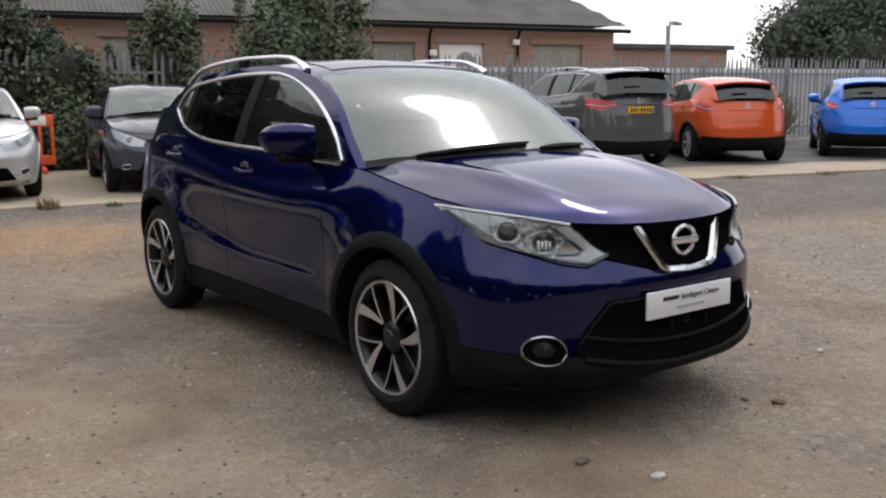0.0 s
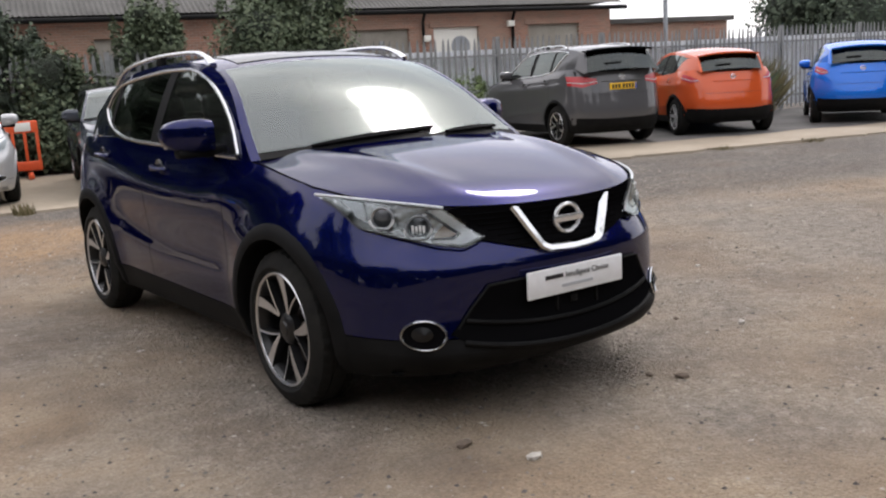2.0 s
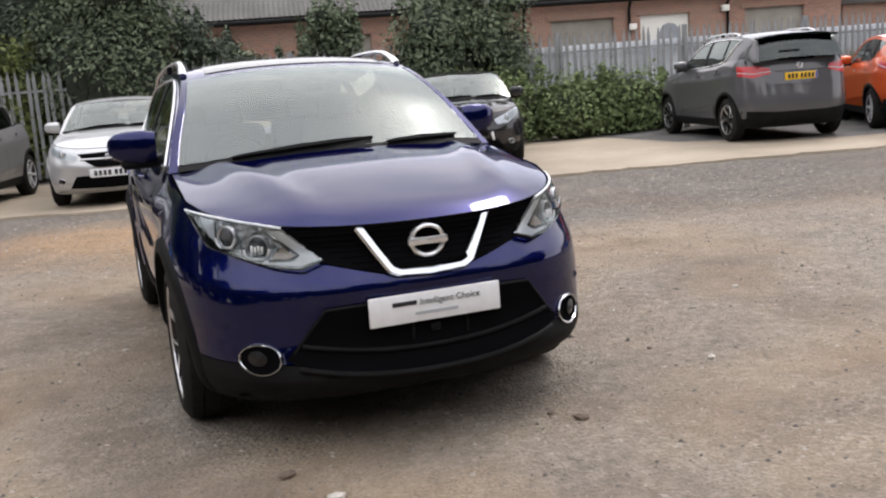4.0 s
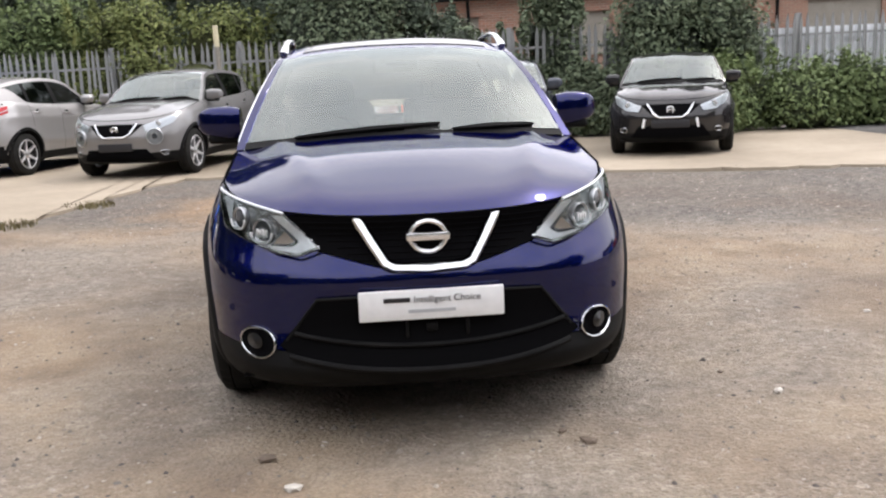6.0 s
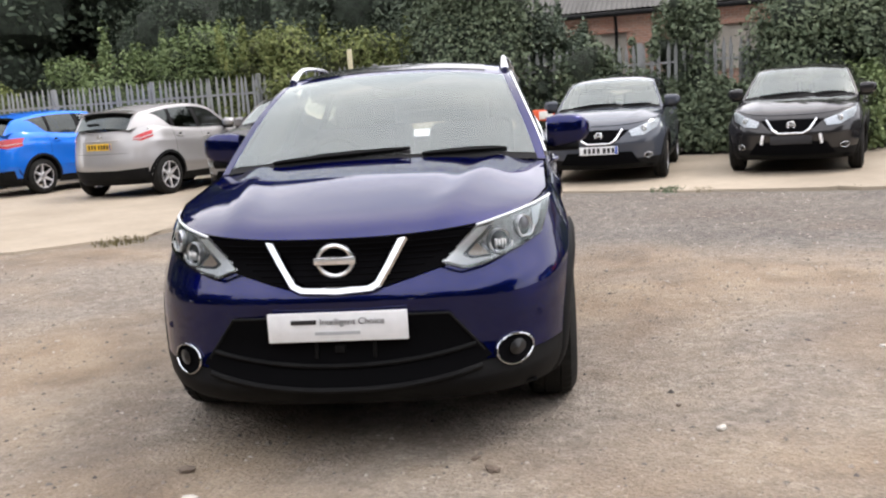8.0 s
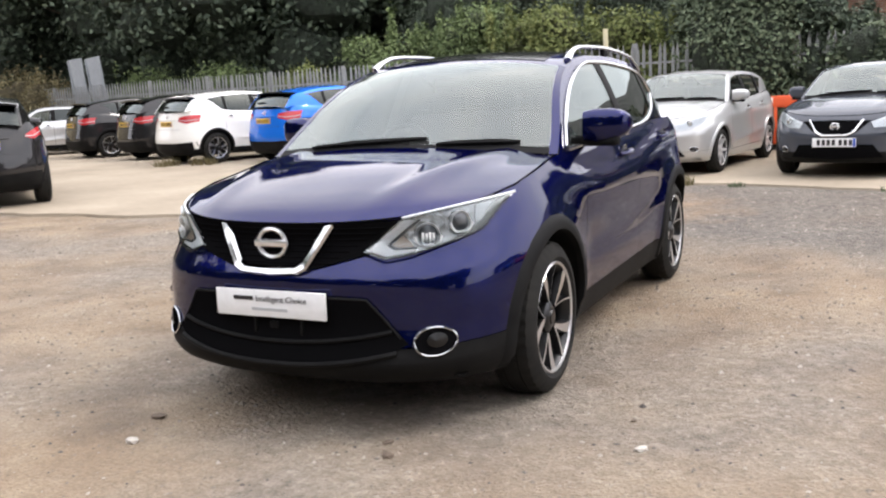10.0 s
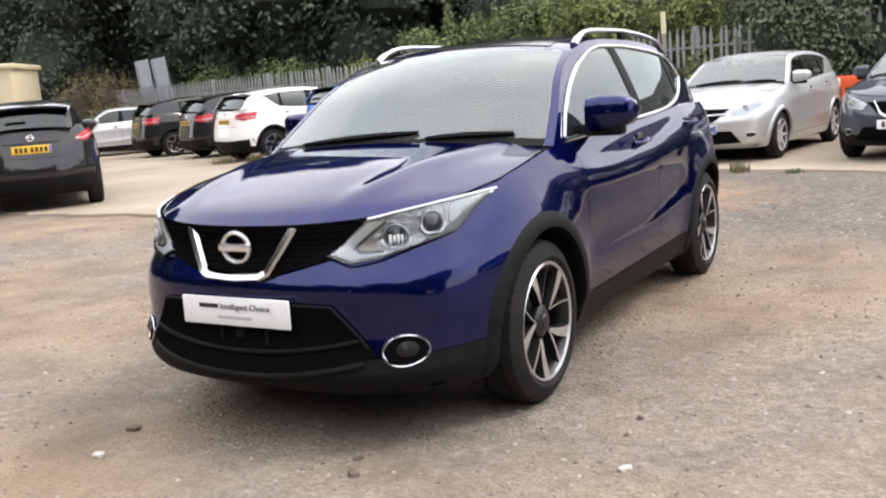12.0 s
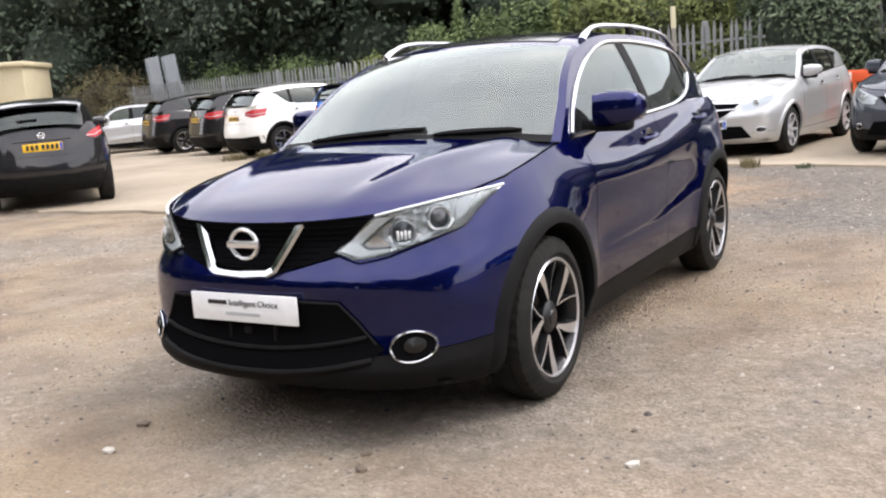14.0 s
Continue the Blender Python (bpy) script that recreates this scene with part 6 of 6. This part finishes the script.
for i in range(13):
    x = -10 - 3.6 * i
    tree(200 + i, (x, 24.5 + 2.2 * math.sin(i * 1.9) - 0.12 * i), 12.5 + 1.5 * math.sin(i * 2.7), 4.4, "dark", 21000, 0.125, 0.22, 0.06)
for i in range(8):
    x = -8 - 6 * i
    tree(260 + i, (x, 33 + 1.5 * math.sin(i * 2.1)), 14 + 1.5 * math.sin(i * 1.7), 5.2, "dark", 9000, 0.18, 0.25, 0.05)
for i, (x, y, h, r, n) in enumerate(((46, 24, 7.2, 4.6, 12000), (54, 22, 7.4, 5, 11000), (62, 18, 7.6, 5, 9000))):
    tree(220 + i, (x, y), h, r, "dark", n * 3, 0.15, 0.25, 0.05, "broad dark tree behind the fence")


# wood and hedge behind the camera, which the paint and the glass mirror
for i in range(21):
    a = radians(166 + 8.6 * i)
    d = 23 + 3 * math.sin(i * 2.4)
    h = 10.5 + 1.8 * math.sin(i * 1.7) - (1.5 if i > 14 else 0)
    tree(240 + i, (d * math.cos(a), d * math.sin(a)), h, 4.2, "dark", 2600, 0.36, 0.25, 0.0, "dark tree at the yard's edge")


# ---- loose stones ----
def stone_mesh(seed, size):
    rng = random.Random(seed)
    bm = bmesh.new()
    bmesh.ops.create_icosphere(bm, subdivisions=1, radius=1.0)
    for v in bm.verts:
        k = rng.uniform(0.7, 1.15)
        v.co = Vector((v.co.x * k * size[0], v.co.y * k * size[1], v.co.z * k * size[2]))
    me = bpy.data.meshes.new("stone")
    bm.to_mesh(me)
    bm.free()
    return me


def scatter_gravel():
    rng = np.random.default_rng(5)
    verts, faces, which = [], [], []
    shapes = [np.array([(0, 0, 1), (1, 0, 0.1), (0.2, 0.9, 0), (-0.95, 0.2, 0.15), (-0.1, -0.9, 0.05)]) * np.array(s) for s in ((1, 1, 0.6), (1.3, 0.8, 0.5), (0.8, 1.0, 0.8))]
    n = 0
    while n < 27000:
        x, y = rng.uniform(-7, 7), rng.uniform(-5.2, 7.2)
        if y > 7.0 - 0.29 * x - 0.2 or (x < -3.2 and y > 3.2):
            continue
        near_band = y > 2.4 - 0.29 * x
        dens = 0.5 + 0.5 * noise.noise(Vector((x * 0.8, y * 0.8, 2)))
        if rng.uniform() > (0.9 if near_band else 0.35 + 0.6 * dens):
            continue
        s = 0.005 + 0.011 * rng.uniform() ** 3 + (0.009 if rng.uniform() > 0.94 else 0)
        sh = shapes[int(rng.integers(3))] * s
        a = rng.uniform(0, 6.28)
        ca, sa = math.cos(a), math.sin(a)
        o = len(verts)
        z = ground_z(x, y) - s * 0.1
        verts += [(x + ca * p[0] - sa * p[1], y + sa * p[0] + ca * p[1], z + p[2]) for p in sh]
        faces += [(o, o + 1, o + 2), (o, o + 2, o + 3), (o, o + 3, o + 4), (o, o + 4, o + 1)]
        n += 1
    m, t, p = principled("loose_gravel")
    g = t.nodes.new("ShaderNodeNewGeometry").outputs["Random Per Island"]
    t.links.new(ramp(t, g, ((0.0, (0.07, 0.06, 0.055)), (0.35, (0.15, 0.13, 0.115)), (0.7, (0.24, 0.20, 0.16)), (1.0, (0.42, 0.38, 0.33)))), p.inputs["Base Color"])
    p.inputs["Roughness"].default_value = 0.9
    me = bpy.data.meshes.new("gravel")
    me.from_pydata(verts, [], faces)
    me.materials.append(m)
    tagged(new("gravel", me), "loose gravel strewn over the yard", "gravel", kind="stuff")


scatter_gravel()
M["pale_stone"] = rough_material("pale_stone", (0.36, 0.33, 0.29), (0.52, 0.49, 0.44), 8, 60, 0.9, 0.3)
M["brown_stone"] = rough_material("brown_stone", (0.10, 0.075, 0.055), (0.17, 0.13, 0.10), 8, 60, 0.9, 0.3)
for i, (x, y, s, mat) in enumerate(((-0.51, -2.55, 0.029, "pale_stone"), (1.42, -1.985, 0.025, "pale_stone"), (1.31, -1.645, 0.016, "brown_stone"), (0.55, -2.33, 0.03, "brown_stone"), (-0.62, -2.28, 0.032, "brown_stone"), (0.48, -2.2, 0.02, "brown_stone"), (-1.75, -3.2, 0.022, "brown_stone"), (2.4, -0.9, 0.022, "pale_stone"))):
    me = stone_mesh(i, (s * 1.3, s * 0.9, s * 0.6))
    me.materials.append(M[mat])
    ob = new("stone", me)
    ob.matrix_world = pose(x, y, ground_z(x, y) + s * 0.25, 0, 0, 47 * i)
    tagged(ob, "small pale stone lying on the dirt" if mat == "pale_stone" else "small brown stone lying on the dirt", "stone", "stones on the yard")


# ---- odds and ends along the fence ----
M["orange_plastic"] = plain("orange_plastic", (0.72, 0.10, 0.025), 0.5)
M["cream"] = rough_material("cream_sheet", (0.55, 0.47, 0.30), (0.64, 0.56, 0.38), 1.2, 20, 0.6, 0.05)


def barrier(at, yaw):
    b = thing("barrier", "orange plastic safety barrier standing between parked cars", "barrier", pose(at[0], at[1], 0.012, 0, 0, yaw))
    top = part("top_board", Geo().rbox((0, 0, 0.88), (1.2, 0.05, 0.2), 0.02).mesh("top_board", M["orange_plastic"]), b)
    for x in (-0.36, 0.36):
        part("white_patch", Geo().rbox((x, 0, 0.88), (0.26, 0.06, 0.15), 0.01, 2).mesh("white_patch", M["sign_white"]), top, "white reflective patch")
    part("bottom_board", Geo().rbox((0, 0, 0.22), (1.2, 0.05, 0.16), 0.02).mesh("bottom_board", M["orange_plastic"]), b)
    for i in range(7):
        part("upright", Geo().rbox((-0.57 + 0.19 * i, 0, 0.55), (0.05, 0.045, 0.62), 0.01, 2).mesh("upright", M["orange_plastic"]), b)
    for x in (-0.4, 0.4):
        part("foot", Geo().rbox((x, 0, 0.05), (0.09, 0.5, 0.1), 0.03).mesh("foot", M["orange_plastic"]), b)


barrier((0.5, 12.1), -10)


def cabin_block():
    c = thing("container", "cream site container behind bushes", "container", pose(-26.75, 13.0, 0, 0, 0, 35))
    part("body", Geo().rbox((0, 0, 1.5), (6.0, 2.4, 2.9), 0.04).mesh("body", M["cream"]), c)
    part("roof_edge", Geo().rbox((0, 0, 2.98), (6.2, 2.6, 0.16), 0.04).mesh("roof_edge", M["cream"]), c)


cabin_block()
for i, (x, dy, lean) in enumerate(((-22.6, 0.25, -2.5), (-21.6, 0.3, -3.5))):
    sh = thing("metal_sheet", "grey metal sheet leaning on the fence", "sheet", pose(x, fence_y(x) + dy, 0, 4, lean, F_ANG), "leaning sheets")
    part("panel", Geo().box((0, 0, 1.52), (0.8, 0.03, 3.04)).mesh("panel", M["grey_sheet"], False), sh)
    part("fold", Geo().box((-0.38, -0.03, 1.52), (0.04, 0.05, 3.0)).mesh("fold", M["grey_sheet"], False), sh)
po = thing("post", "thin wooden post with yellow top by the fence", "post", pose(-2.92, 13.0, 0, 0, -1, 0))
part("shaft", Geo().tube([(0, 0, 0), (0, 0, 2.0)], 0.045, 8).mesh("shaft", M["board"]), po)
part("cap", Geo().tube([(0, 0, 2.0), (0, 0, 2.4)], 0.05, 8).mesh("cap", plain("cream_paint", (0.60, 0.54, 0.36), 0.6)), po)


def tuft(seed, at, h, r, n, mat="green", name="grass_tuft", label="tuft of grass at the concrete's edge"):
    rng = np.random.default_rng(seed)
    v, f = [], []
    for i in range(n):
        a, d = rng.uniform(0, 6.28), r * rng.uniform() ** 0.6
        x, y = d * math.cos(a), d * math.sin(a)
        hh, lean = h * rng.uniform(0.5, 1.1), rng.normal(size=2) * h * 0.25
        w = 0.006 + 0.004 * rng.uniform()
        o = len(v)
        v += [(x - w, y, 0), (x + w, y, 0), (x + lean[0] * 0.5 + w * 0.7, y + lean[1] * 0.5, hh * 0.6), (x + lean[0], y + lean[1], hh)]
        f += [(o, o + 1, o + 2), (o, o + 2, o + 3)]
    me = bpy.data.meshes.new(name)
    me.from_pydata(v, [], f)
    me.materials.append(LEAF[mat])
    ob = new(name, me)
    ob.matrix_world = pose(at[0], at[1], -0.03)
    return tagged(ob, label, "grass", "weeds along the edge", "stuff")


for i, (x, dy, h, r, n) in enumerate(((2.3, -0.02, 0.09, 0.22, 130), (2.7, -0.05, 0.07, 0.15, 60), (-0.25, -0.05, 0.15, 0.13, 90), (0.45, -0.08, 0.08, 0.1, 50), (9.3, -0.08, 0.08, 0.16, 60), (10.9, -0.08, 0.09, 0.2, 60), (4.4, -0.08, 0.05, 0.12, 50))):
    y = 7.02 - 0.29 * x
    tuft(300 + i, (x, y + dy), h, r, n, "dry" if i % 3 else "grey")
for i, (x, y) in enumerate(((-3.45, 5.5), (-3.9, 4.15), (-12.2, 10.6), (-11.4, 10.9))):
    tuft(320 + i, (x, y), 0.25 if x < -6 else 0.08, 0.3, 150, "dry", label="tuft of dry grass on the apron")
for i, (x, d) in enumerate(((12.6, 0.8), (13.2, 1.1), (13.8, 1.3), (14.3, 1.6), (14.8, 1.2), (15.3, 1.6), (15.9, 1.2), (16.6, 1.0), (11.6, 0.8))):
    tuft(330 + i, (x, fence_y(x) - d), 1.2 + 0.15 * math.sin(i * 2.1), 0.6, 1300, ("grey", "dry", "yellow")[i % 3], "tall_grass", "tall dry grass in front of the fence")
